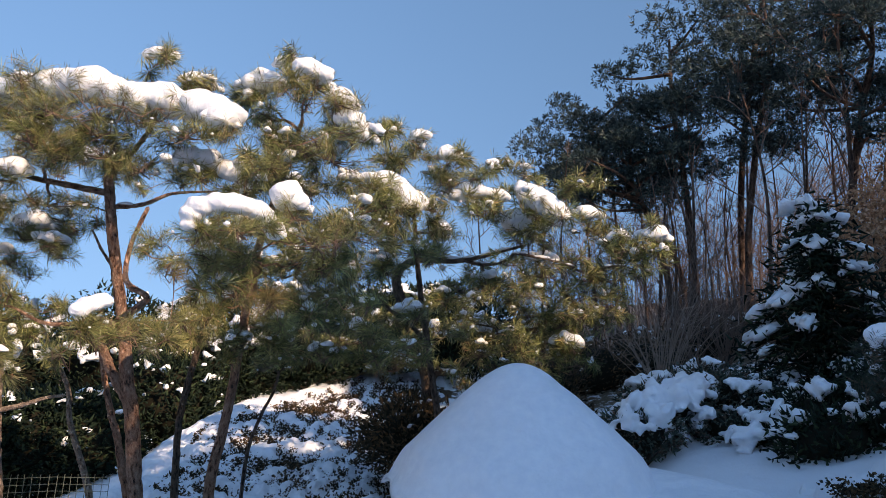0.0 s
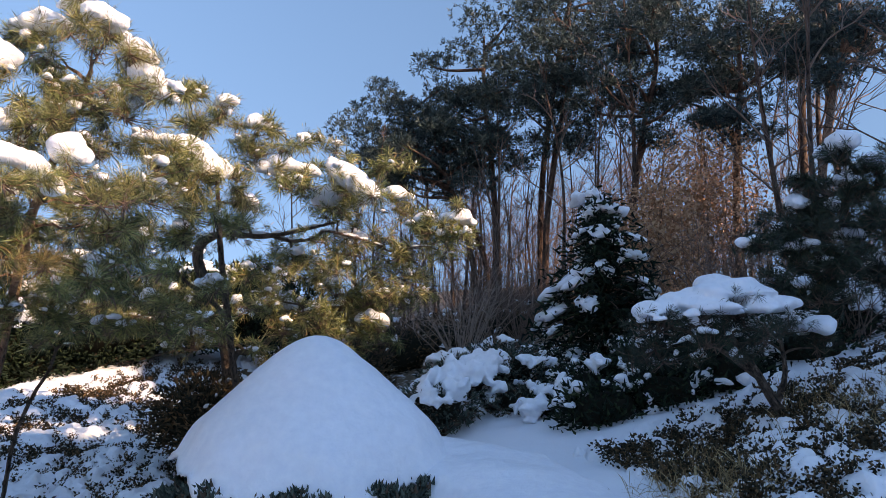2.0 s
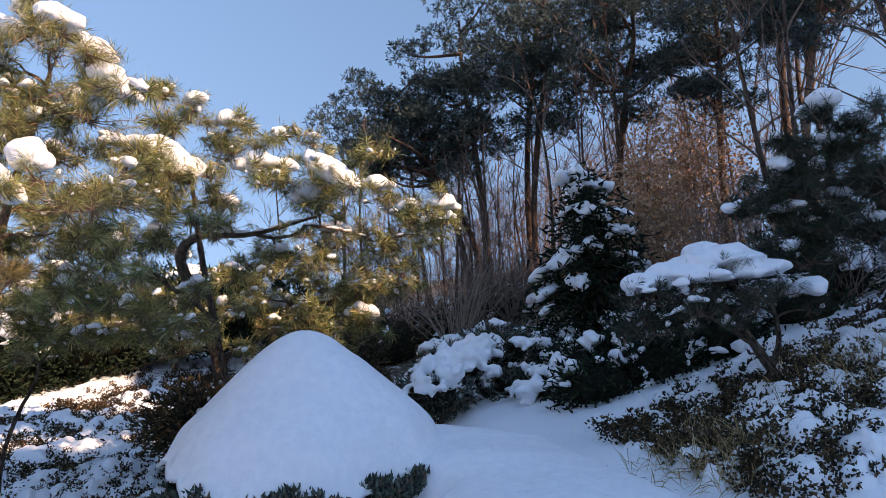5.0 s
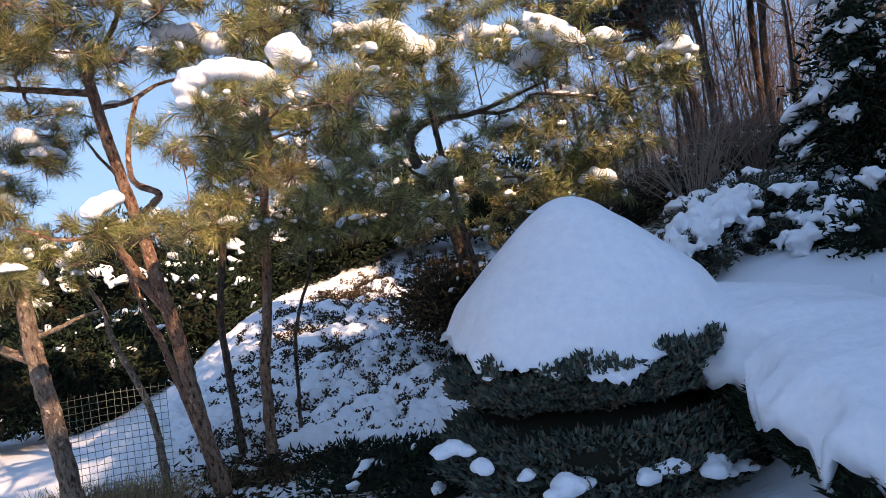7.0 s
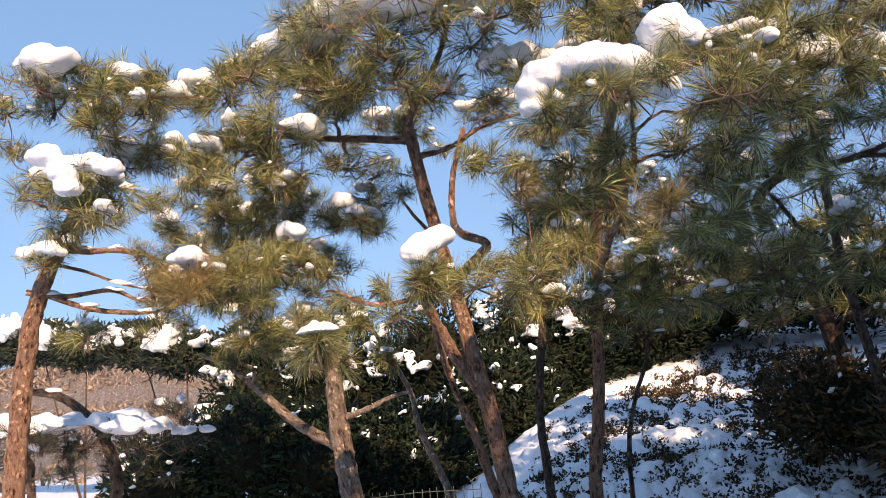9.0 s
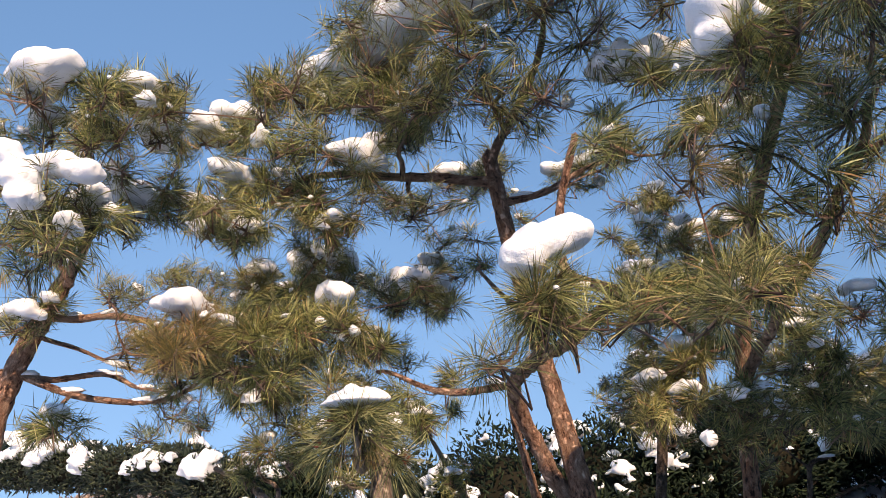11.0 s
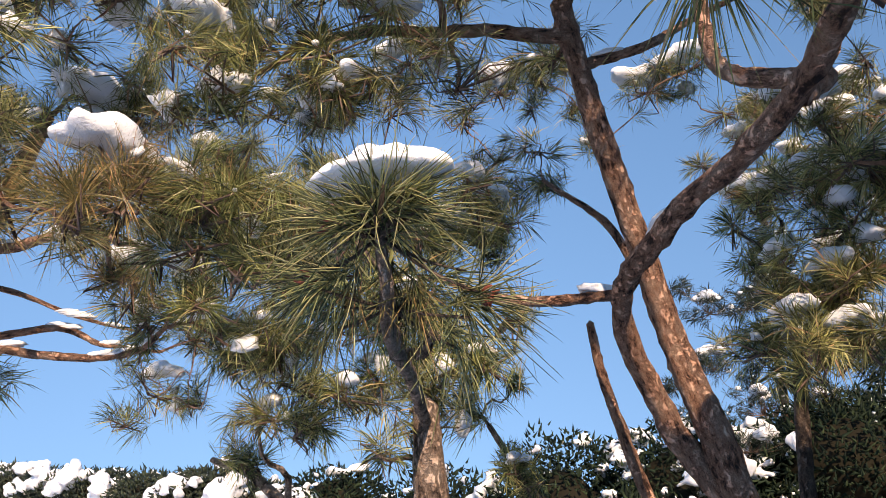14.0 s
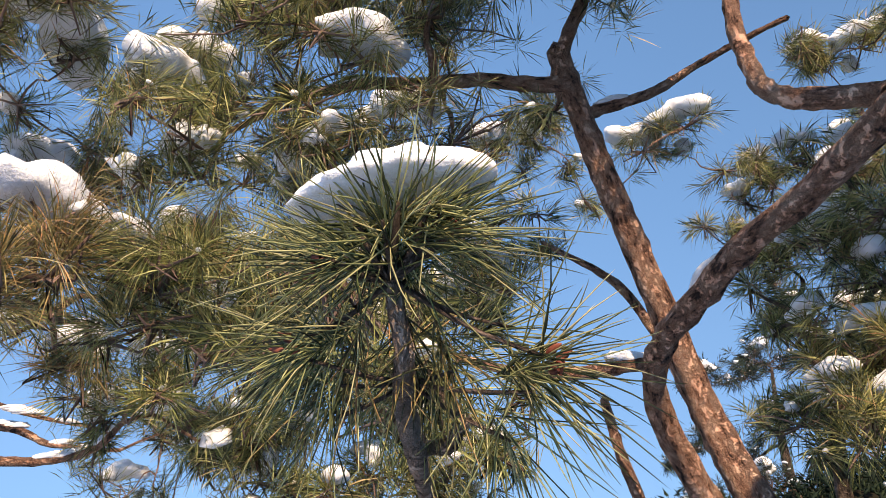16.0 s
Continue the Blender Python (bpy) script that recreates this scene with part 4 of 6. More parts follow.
def fine_needles(m, at, way, count, length, width, spread, bend, g, mat=0, back=0.05):
    """Long bent needles seen from close by: three-sided, in four joints, set in pairs along the shoot."""
    w = unit(np.tile(np.asarray(way, float), (count, 1)))
    d = unit(w * 0.55 + spread * g.standard_normal((count, 3)))
    d = np.where((np.sum(d * w, 1) < -0.2)[:, None], unit(d + 1.4 * w), d)
    s = np.asarray(at) - w * back * g.random((count, 1))
    ln = length * (0.75 + 0.4 * g.random((count, 1)))
    side = unit(np.cross(d, unit(g.standard_normal((count, 3)))))
    up = np.cross(side, d)
    curl = unit(g.standard_normal((count, 3)) - [0, 0, 0.8]) * bend * ln
    rings = []
    for k, th in ((0.0, 0.7), (0.33, 1.0), (0.66, 0.85), (0.92, 0.5)):
        c = s + d * ln * k + curl * k * k
        t = width * th
        rings += [c + side * t * 0.5, c - side * t * 0.25 + up * t * 0.43, c - side * t * 0.25 - up * t * 0.43]
    rings.append(s + d * ln + curl)
    v = np.stack(rings, 1).reshape(-1, 3)
    o = np.arange(count)[:, None] * 13
    q = [o + [[3 * k + a, 3 * k + (a + 1) % 3, 3 * k + 3 + (a + 1) % 3, 3 * k + 3 + a]] for k in range(3) for a in range(3)]
    t = [o + [[9 + a, 9 + (a + 1) % 3, 12]] for a in range(3)]
    m.add(v, np.concatenate(t), np.concatenate(q), mat)


def near_spray():
    """The spray at the walk's end: shoots with long needles, red buds, a brown skirt of old needles, a cushion of snow."""
    g = np.random.default_rng(77)
    stem = np.array([-2.47, 4.3, 1.79])
    fresh, old = NEEDLE_NEAR, NEEDLE_DRY
    shoots = [((-2.46, 4.285, 1.812), (0.1, -0.2, 0.8), 34, fresh, 0), ((-2.51, 4.265, 1.805), (-0.85, -0.4, 0.28), 62, fresh, 1), ((-2.41, 4.295, 1.815), (0.9, 0.3, 0.30), 66, fresh, 1),
              ((-2.44, 4.245, 1.80), (0.35, -0.9, 0.2), 44, fresh, 0), ((-2.47, 4.33, 1.81), (-0.3, 0.9, 0.3), 40, fresh, 0), ((-2.49, 4.25, 1.795), (-0.5, -0.8, -0.1), 34, fresh, 0), ((-2.405, 4.28, 1.80), (0.9, 0.0, -0.15), 40, fresh, 0),
              ((-2.565, 4.30, 1.765), (-0.95, -0.2, -0.12), 64, fresh, 1), ((-2.62, 4.33, 1.772), (-1.0, 0.2, 0.0), 48, fresh, 0), ((-2.54, 4.285, 1.74), (-0.75, -0.45, -0.5), 44, fresh, 0),
              ((-2.375, 4.375, 1.71), (0.85, -0.1, -0.12), 84, fresh, 1), ((-2.42, 4.41, 1.77), (0.7, 0.5, 0.1), 46, fresh, 0), ((-2.39, 4.36, 1.69), (0.35, -0.3, -0.85), 34, fresh, 0),
              ((-2.50, 4.37, 1.75), (0.0, -0.1, -1.0), 50, old, 0), ((-2.46, 4.37, 1.735), (0.2, 0.0, -0.9), 40, old, 0), ((-2.55, 4.34, 1.74), (-0.4, 0.0, -0.9), 36, old, 0),
              ((-2.44, 4.42, 1.68), (0.3, 0.2, -0.9), 30, fresh, 0), ((-2.58, 4.36, 1.72), (-0.7, 0.1, -0.6), 36, fresh, 0)]
    for at, way, n, mat, budded in shoots:
        m = Mesh()
        a, w = np.array(at), unit(np.array(way, float))
        fine_needles(m, a, w, int(n * 0.8), 0.108 if mat is fresh else 0.09, 0.0018, 0.40 if mat is fresh else 0.3, 0.26, g)
        start = stem if w[2] > -0.3 else np.array([-2.51, 4.38, 1.735])
        tube(m, spline([start, (start + a) / 2 - [0, 0, 0.006], a + w * 0.008], 6), [0.0024, 0.002, 0.0016], 6, 0.1, mat=1)
        shoot = part("shoot", m, [mat, BARK_GREY], NEAR_PINE, "browned old needles" if mat is old else "")
        if budded:
            m = Mesh()
            for k in range(5):
                q = a + w * 0.004 + g.normal(0, 0.005, 3)
                e = unit(w + g.normal(0, 0.5, 3))
                tube(m, [q, q + e * 0.006, q + e * 0.015], [0.003, 0.0042, 0.001], 6, 0.1)
            part("bud", m, [CONE], shoot, "reddish winter bud cluster")
    for k in range(9):
        a = 6.28 * k / 9 + 0.3 * g.random()
        d = np.array([math.cos(a) * 0.85, math.sin(a) * 0.5, 0.0])
        e = np.array([-2.45, 4.275, 1.822]) + d * 0.055
        m = Mesh()
        fine_needles(m, e, unit(d + [0, 0, -0.02]), 22, 0.08, 0.0018, 0.3, 0.2, g)
        tube(m, spline([stem, (stem + e) / 2 - [0, 0, 0.008], e], 6), [0.0045, 0.0035, 0.003], 6, 0.15, mat=1)
        part("shoot", m, [fresh, BARK_GREY], NEAR_PINE)
    x, y, z = -2.44, 4.268, 1.846
    turn = math.atan2(0.08, 0.16)
    lobes = [(x, y, z - 0.002, 0.086, 0.052, 0.036, turn), (x + 0.01, y + 0.006, z + 0.004, 0.06, 0.042, 0.036, turn)]
    lobes += [(x - 0.045, y - 0.03, z - 0.004, 0.04, 0.03, 0.024, turn), (x + 0.05, y + 0.012, z - 0.003, 0.038, 0.03, 0.026, turn), (x - 0.006, y - 0.012, z + 0.008, 0.045, 0.03, 0.034, turn)]
    snow_mass(lobes, 3, "cushion of snow resting on long pine needles", 0.0045, (x, y, z), "snow_cushion", rough=0.22, flat=0.12)


near_spray()


# ---- the mound: a clipped shrub under a thick coat of snow ----
def sprays(m, p, way, size, g, mat=0, stout=0.16):
    """Stubby pointed sprigs, three faces each."""
    n = len(p)
    d = unit(way)
    a = unit(np.cross(d, unit(g.standard_normal((n, 3)))))
    b = np.cross(d, a)
    s = size * (0.6 + 0.8 * g.random((n, 1)))
    w = s * stout
    v = np.stack([p + a * w, p - a * 0.5 * w + b * w * 0.87, p - a * 0.5 * w - b * w * 0.87, p + d * s], 1).reshape(-1, 3)
    o = np.arange(n)[:, None] * 4
    m.add(v, np.concatenate([o + [[0, 1, 3]], o + [[1, 2, 3]], o + [[2, 0, 3]]]), mat=mat)


def spray_shell(m, c, size, n, g, low=-0.6, high=0.6, length=0.07, mat=0, rise=0.7, stout=0.16):
    u = unit(g.standard_normal((n * 3, 3)))
    u = u[(u[:, 2] > low) & (u[:, 2] < high)][:n]
    p = np.asarray(c) + u * size * (0.84 + 0.14 * g.random((len(u), 1)) + 0.10 * lump(u, 19, 11)[:, None] + 0.05 * lump(u, 23, 27)[:, None])
    sprays(m, p, u * [1, 1, 0.6] + [0, 0, rise] + 0.5 * g.standard_normal(u.shape), length, g, mat, stout)


MOUND = (0.58, 5.2, 0.25)


def build_mound():
    g = np.random.default_rng(31)
    root = base("clipped_shrub", MOUND, "clipped juniper shrub under a thick snow coat", "shrub")
    for name, dz, size, n in (("upper_tier", 0.60, (0.91, 0.84, 0.30), 9000), ("lower_tier", 0.12, (1.02, 1.0, 0.36), 8000)):
        c = np.array(MOUND) + [0, 0, dz]
        m = Mesh()
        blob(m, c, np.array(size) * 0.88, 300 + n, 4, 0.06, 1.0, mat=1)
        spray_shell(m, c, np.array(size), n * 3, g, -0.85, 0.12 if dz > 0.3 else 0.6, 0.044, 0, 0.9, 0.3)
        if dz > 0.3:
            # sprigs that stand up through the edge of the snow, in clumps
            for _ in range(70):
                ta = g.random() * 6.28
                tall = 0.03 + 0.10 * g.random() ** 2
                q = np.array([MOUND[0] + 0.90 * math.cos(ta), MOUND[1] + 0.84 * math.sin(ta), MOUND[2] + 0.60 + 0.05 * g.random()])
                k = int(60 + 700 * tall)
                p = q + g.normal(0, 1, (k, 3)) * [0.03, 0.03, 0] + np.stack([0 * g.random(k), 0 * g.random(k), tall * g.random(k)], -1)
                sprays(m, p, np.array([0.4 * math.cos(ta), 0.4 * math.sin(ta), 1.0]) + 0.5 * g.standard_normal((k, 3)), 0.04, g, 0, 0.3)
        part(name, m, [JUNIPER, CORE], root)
    # the coat of snow
    na, ns = 520, 40
    ang = np.linspace(0, 2 * np.pi, na, endpoint=False)
    s = np.linspace(0, 1, ns) ** 0.8
    A, Sx = np.meshgrid(ang, s, indexing="ij")
    front = np.clip(-np.sin(A), 0, 1)
    edge = 0.93 + 0.03 * np.sin(3 * A + 1) + 0.02 * np.sin(7 * A) + 0.012 * np.sin(16 * A + 2)
    R = Sx * edge
    x, y = R * np.cos(A), R * np.sin(A) * 0.94
    drop = np.sqrt(0.24 ** 2 + (0.98 * x) ** 2 + (1.14 * y) ** 2) - 0.24
    rim_dir = np.stack([np.cos(A), np.sin(A), 0 * A], -1).reshape(-1, 3)
    ragged = (0.05 * lump(rim_dir, 15, 5) + 0.022 * lump(rim_dir, 16, 19) + 0.022 * lump(rim_dir, 17, 47) + 0.016 * lump(rim_dir, 18, 95)).reshape(A.shape)
    z = 1.62 - drop - smooth_step(0.82, 1, Sx) * (0.10 + 0.10 * front) - smooth_step(0.94, 1, Sx) * ragged
    P = np.stack([x, y, z], -1)
    flat = P.reshape(-1, 3)
    flat[:, 2] += 0.018 * lump(flat, 5, 5.0) + 0.008 * lump(flat, 6, 14)
    inner = P[:, -1] * [0.86, 0.86, 1] + [0, 0, 0.05]
    v = np.concatenate([flat, inner])
    i, j = np.meshgrid(np.arange(na), np.arange(ns - 1), indexing="ij")
    k = (i + 1) % na
    q = np.stack([i * ns + j, i * ns + j + 1, k * ns + j + 1, k * ns + j], -1).reshape(-1, 4)
    e = np.arange(na)
    f = (e + 1) % na
    rim = np.stack([e * ns + ns - 1, na * ns + e, na * ns + f, f * ns + ns - 1], -1)
    m = Mesh().add(v + np.array(MOUND), quads=np.vstack([q, rim]))
    thing("snow_mound", m, [SNOW], MOUND, "smooth conical mound of snow on a clipped shrub", "snow")
    for x, y, z, s in ((0.20, 4.25, 0.35, 0.13), (0.62, 4.24, 0.35, 0.10), (0.74, 4.25, 0.37, 0.08), (0.95, 4.28, 0.33, 0.12), (-0.20, 4.40, 0.47, 0.09), (0.02, 4.31, 0.42, 0.06), (1.13, 4.40, 0.28, 0.08), (-0.35, 4.58, 0.54, 0.10)):
        snow_heap((x, y, z), s, int(1000 * x + 500), "small heap of snow on the low juniper", "snow on the low juniper")


build_mound()


# ---- snow-blanketed low hedge beside the mound ----
def build_hedge():
    g = np.random.default_rng(41)
    foot = on_ground(1.55, 4.3)
    n, w = 90, 44
    t, u = np.meshgrid(np.linspace(0, 1, n), np.linspace(-1, 1, w), indexing="ij")
    end = np.clip(1 - np.abs(2 * t - 1) ** 5, 0.02, 1) ** 0.5
    cx, cy = 1.68 + 0.06 * np.sin(5 * t), 2.85 + 2.95 * t
    half = (0.64 + 0.04 * np.sin(9 * t) + 0.04 * np.sin(23 * t + 1) + 0.02 * np.sin(51 * t)) * end
    side = u + 0.03 * np.sin(31 * t) * np.abs(u)
    x, y = cx + side * half, cy - 0.1 * side
    rag = 0.05 * np.sin(40 * t) + 0.04 * np.sin(67 * t + 2) + 0.03 * np.sin(113 * t)
    z = 0.72 + 0.175 * (y - 2.9) - 0.03 * np.clip(y - 4.6, 0, 2) + 0.06 - 0.09 * u ** 2 - (0.12 + rag) * smooth_step(0.75, 1.0, np.abs(u)) - 0.2 * (1 - end)
    P = np.stack([x, y, z], -1).reshape(-1, 3)
    P[:, 2] += 0.03 * lump(P, 8, 4) + 0.012 * lump(P, 9, 11)
    i, j = np.meshgrid(np.arange(n - 1), np.arange(w - 1), indexing="ij")
    q = np.stack([i * w + j, (i + 1) * w + j, (i + 1) * w + j + 1, i * w + j + 1], -1).reshape(-1, 4)
    low = P - [0, 0, 0.10]
    m = Mesh().add(np.vstack([P, low]), quads=np.vstack([q, q[:, ::-1] + n * w]))
    border = [k * w for k in range(n)] + [(n - 1) * w + k for k in range(1, w)] + [k * w + w - 1 for k in range(n - 2, -1, -1)] + [k for k in range(w - 2, 0, -1)]
    b = np.array(border)
    c = np.roll(b, -1)
    m.q.append(np.stack([b, b + n * w, c + n * w, c], -1).astype(np.int32))
    m.qm.append(np.zeros(len(b), np.int32))
    thing("snow_blanket", m, [SNOW], foot, "thick blanket of snow over a low hedge", "snow")
    root = base("low_hedge", foot, "low dark hedge pressed under snow", "hedge")
    m = Mesh()
    for k in range(7):
        s = k / 6
        c = (1.68, 3.1 + 2.4 * s, 0.42 + 0.36 * s)
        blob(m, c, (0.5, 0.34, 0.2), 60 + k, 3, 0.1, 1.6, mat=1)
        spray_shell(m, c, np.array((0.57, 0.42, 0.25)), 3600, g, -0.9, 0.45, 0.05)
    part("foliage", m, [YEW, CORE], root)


build_hedge()


# ---- evergreen shrubs with lodged snow ----
def evergreen(label, lobes, seed, leaf=0.05, dense=900, snow=14, snow_size=0.13, group="", mat=None, category="shrub", name="evergreen_shrub", long=1.0, melt=0.0, drape=0):
    """lobes: centre x, y, z and radii; leafy lumps with snow lying on their tops."""
    g = np.random.default_rng(seed)
    foot = on_ground(lobes[0][0], lobes[0][1])
    root = base(name, foot, label, category, group)
    bits, drifts = Mesh(), []
    for x, y, z, rx, ry, rz in lobes:
        c, size = np.array([x, y, z]), np.array([rx, ry, rz])
        m = Mesh()
        # dark lump within: the shade between the leaves, put in as colour
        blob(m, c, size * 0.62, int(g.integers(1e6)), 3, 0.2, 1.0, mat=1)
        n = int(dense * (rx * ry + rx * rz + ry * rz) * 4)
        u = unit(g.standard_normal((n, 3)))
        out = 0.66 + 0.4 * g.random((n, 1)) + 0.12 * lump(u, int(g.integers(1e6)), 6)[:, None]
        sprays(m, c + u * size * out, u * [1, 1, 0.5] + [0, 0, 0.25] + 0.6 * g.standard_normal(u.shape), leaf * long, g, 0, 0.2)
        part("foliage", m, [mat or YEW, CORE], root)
        tag = int(g.integers(1e6))
        for k in range(int(2.2 * snow * rx / 0.5)):
            d = unit(g.standard_normal(3) + np.array([0, -0.35, 0.55]))
            if d[2] < -0.05 or lump(d[None], tag, 5.0)[0] < 0.08:
                continue
            s = snow_size * (0.3 + 1.0 * g.random() ** 1.5)
            if melt:
                q = c + d * size * 0.98
                for _ in range(3):
                    e = q + g.normal(0, 0.65, 3) * [s, s, 0.5 * s]
                    k = s * (0.35 + 0.6 * g.random())
                    drifts.append((e[0], e[1], e[2], k * (0.8 + 0.9 * g.random()), k * 0.85, k * (0.7 + 0.4 * g.random()), g.random() * 3.1))
                for j in range(drape):
                    e = q + np.array([d[0], d[1], 0]) * s * 0.55 * (j + 1) - np.array([0, 0, 0.42 * s * (j + 1) ** 1.2]) + g.normal(0, 0.15 * s, 3)
                    k = s * (0.62 - 0.13 * j)
                    drifts.append((e[0], e[1], e[2], k * 1.15, k * 0.9, k * 0.75, math.atan2(d[1], d[0])))
                continue
            blob(bits, c + d * size * 1.0, (s * (0.8 + 0.8 * g.random()), s * 0.8, s * 0.55), int(g.integers(1e6)), 2 if s < 0.12 else 3, 0.45, 0.5, g.random() * 3.1, g.normal(0, 0.45))
    m = Mesh()
    for x, y, z, rx, ry, rz in lobes:
        tube(m, spline([foot, ((x + foot[0]) / 2, (y + foot[1]) / 2, (z + foot[2]) / 2 - 0.05), (x, y, z)], 7), [0.03, 0.012], 6)
    part("stem", m, [BARK_GREY], root)
    if drifts:
        snow_mass(drifts, seed, "draped snow lying on an evergreen shrub", melt, foot, "lodged_snow", "", "stuff", 0.6, 0.8, 2)
    if bits.n:
        thing("lodged_snow", bits, [SNOW], foot, "patches of snow lying on an evergreen shrub", "snow", kind="stuff")
    return root


# low spreading bush behind the mound
evergreen("low spreading juniper heaped with snow", [(2.0, 7.3, 1.35, 0.42, 0.4, 0.26), (2.45, 7.7, 1.6, 0.5, 0.45, 0.32), (2.95, 7.9, 1.75, 0.5, 0.45, 0.34), (3.5, 8.1, 1.65, 0.45, 0.45, 0.34), (3.0, 7.4, 1.35, 0.45, 0.35, 0.26)], 51, snow=30, snow_size=0.11, mat=JUNIPER, melt=0.02, drape=2)


def conifer_cone(label, foot, height, radius, seed):
    """A small conical conifer: whorls of drooping sprays, snow lying on many."""
    g = np.random.default_rng(seed)
    root = base("young_conifer", foot, label, "conifer")
    m = Mesh()
    f = np.array(foot)
    tube(m, [f, f + [0, 0, height * 0.95]], [0.06, 0.01], 7)
    part("trunk", m, [BARK_GREY], root)
    bits = Mesh()
    for k in range(16):
        h = 0.06 + 0.92 * k / 15
        r = radius * (1 - h) ** 0.75 + 0.06
        n = int(10 * r / radius) + 4
        for i in range(n):
            m = Mesh()
            a = 6.28 * (i + g.random()) / n
            d = np.array([math.cos(a), math.sin(a), 0])
            rr = r * (0.7 + 0.45 * g.random()) * (1 + 0.22 * math.sin(2 * a + 1.0 + 3 * h))
            s, e = f + [0, 0, h * height], f + [0, 0, h * height - 0.25 * rr] + d * rr
            tube(m, spline([s, (s + e) / 2 + [0, 0, 0.08 * rr], e], 5), [0.012, 0.004], 4, mat=1)
            q = 46
            t = g.random((q, 1)) ** 0.6
            p = s + (e - s) * t + g.normal(0, 0.07, (q, 3)) * (0.5 + t)
            sprays(m, p, d + 0.8 * g.standard_normal((q, 3)) - [0, 0, 0.1], 0.11, g)
            for _ in range(int(1.35 * g.random() + 0.75 * h)):
                z = 0.045 + 0.12 * g.random() ** 2
                e = e - d * rr * 0.22 * g.random() + g.normal(0, 0.04, 3)
                for _ in range(3):
                    q = e - d * rr * 0.2 * g.random() + [0, 0, 0.06] + g.normal(0, 0.4 * z, 3)
                    blob(bits, q, (z * (0.7 + 0.8 * g.random()), z * 0.7, z * 0.55), int(g.integers(1e6)), 2, 0.55, 0.6, a, 0.45)
            part("bough", m, [YEW, TWIG], root)
    blob(bits, f + [0, 0, height], (0.12, 0.09, 0.09), seed, 2)
    thing("lodged_snow", bits, [SNOW], foot, "patches of snow lying on a young conifer", "snow", kind="stuff")


conifer_cone("dark conical conifer dotted with snow", (4.35, 8.1, 1.35), 2.5, 0.95, 61)
evergreen("dark spreading yew with arms of snow", [(3.6, 7.0, 1.45, 0.55, 0.45, 0.38), (4.3, 6.9, 1.75, 0.6, 0.45, 0.42), (4.9, 6.6, 1.95, 0.6, 0.45, 0.42), (3.2, 6.9, 1.3, 0.35, 0.35, 0.25), (4.3, 6.3, 1.55, 0.4, 0.35, 0.25)], 62, leaf=0.06, dense=700, snow=22, snow_size=0.085, melt=0.02, drape=2)

evergreen("dark low yew under the flat-topped pine", [(3.3, 6.25, 1.3, 0.5, 0.4, 0.32), (3.9, 6.15, 1.45, 0.5, 0.4, 0.36), (4.5, 6.0, 1.6, 0.45, 0.35, 0.36)], 63, leaf=0.07, dense=650, snow=18, snow_size=0.07, melt=0.02, drape=1)
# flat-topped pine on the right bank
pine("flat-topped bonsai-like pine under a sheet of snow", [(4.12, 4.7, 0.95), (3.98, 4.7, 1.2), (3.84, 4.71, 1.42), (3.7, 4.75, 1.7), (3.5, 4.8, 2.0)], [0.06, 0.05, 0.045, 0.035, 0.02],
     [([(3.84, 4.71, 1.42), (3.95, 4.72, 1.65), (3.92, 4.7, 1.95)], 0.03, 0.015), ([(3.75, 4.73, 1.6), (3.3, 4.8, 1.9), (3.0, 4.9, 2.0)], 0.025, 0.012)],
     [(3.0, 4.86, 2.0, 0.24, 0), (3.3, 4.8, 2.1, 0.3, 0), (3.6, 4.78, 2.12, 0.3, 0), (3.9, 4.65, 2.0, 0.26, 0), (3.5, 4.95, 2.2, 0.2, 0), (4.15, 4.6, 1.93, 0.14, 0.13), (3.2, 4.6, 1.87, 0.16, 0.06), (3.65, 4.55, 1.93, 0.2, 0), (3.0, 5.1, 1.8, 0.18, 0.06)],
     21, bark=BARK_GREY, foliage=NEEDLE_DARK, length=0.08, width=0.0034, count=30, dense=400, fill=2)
SHEET = [(2.98, 4.84, 2.06, 0.17, 0.16, 0.09, 0), (3.2, 4.8, 2.12, 0.22, 0.2, 0.11, 0.4), (3.42, 4.82, 2.2, 0.24, 0.24, 0.12, 0.2), (3.62, 4.78, 2.22, 0.24, 0.22, 0.12, 1), (3.85, 4.68, 2.13, 0.19, 0.18, 0.1, 2), (3.54, 4.93, 2.33, 0.15, 0.14, 0.09, 0), (3.35, 4.62, 2.08, 0.18, 0.14, 0.08, 0), (3.68, 4.6, 2.1, 0.17, 0.13, 0.08, 0)]
EDGE = np.random.default_rng(920)
for k in range(16):
    ea, es = 6.28 * (k + EDGE.random()) / 16, 0.03 + 0.04 * EDGE.random()
    SHEET.append((3.45 + 0.62 * math.cos(ea), 4.78 + 0.3 * math.sin(ea), 2.1 - 0.1 * abs(math.cos(ea)), es * 1.3, es, es * 0.9, 3 * EDGE.random()))
snow_mass(SHEET, 921, "broad sheet of snow on a clipped pine", 0.018, rough=0.3, soften=6, flat=0.35)
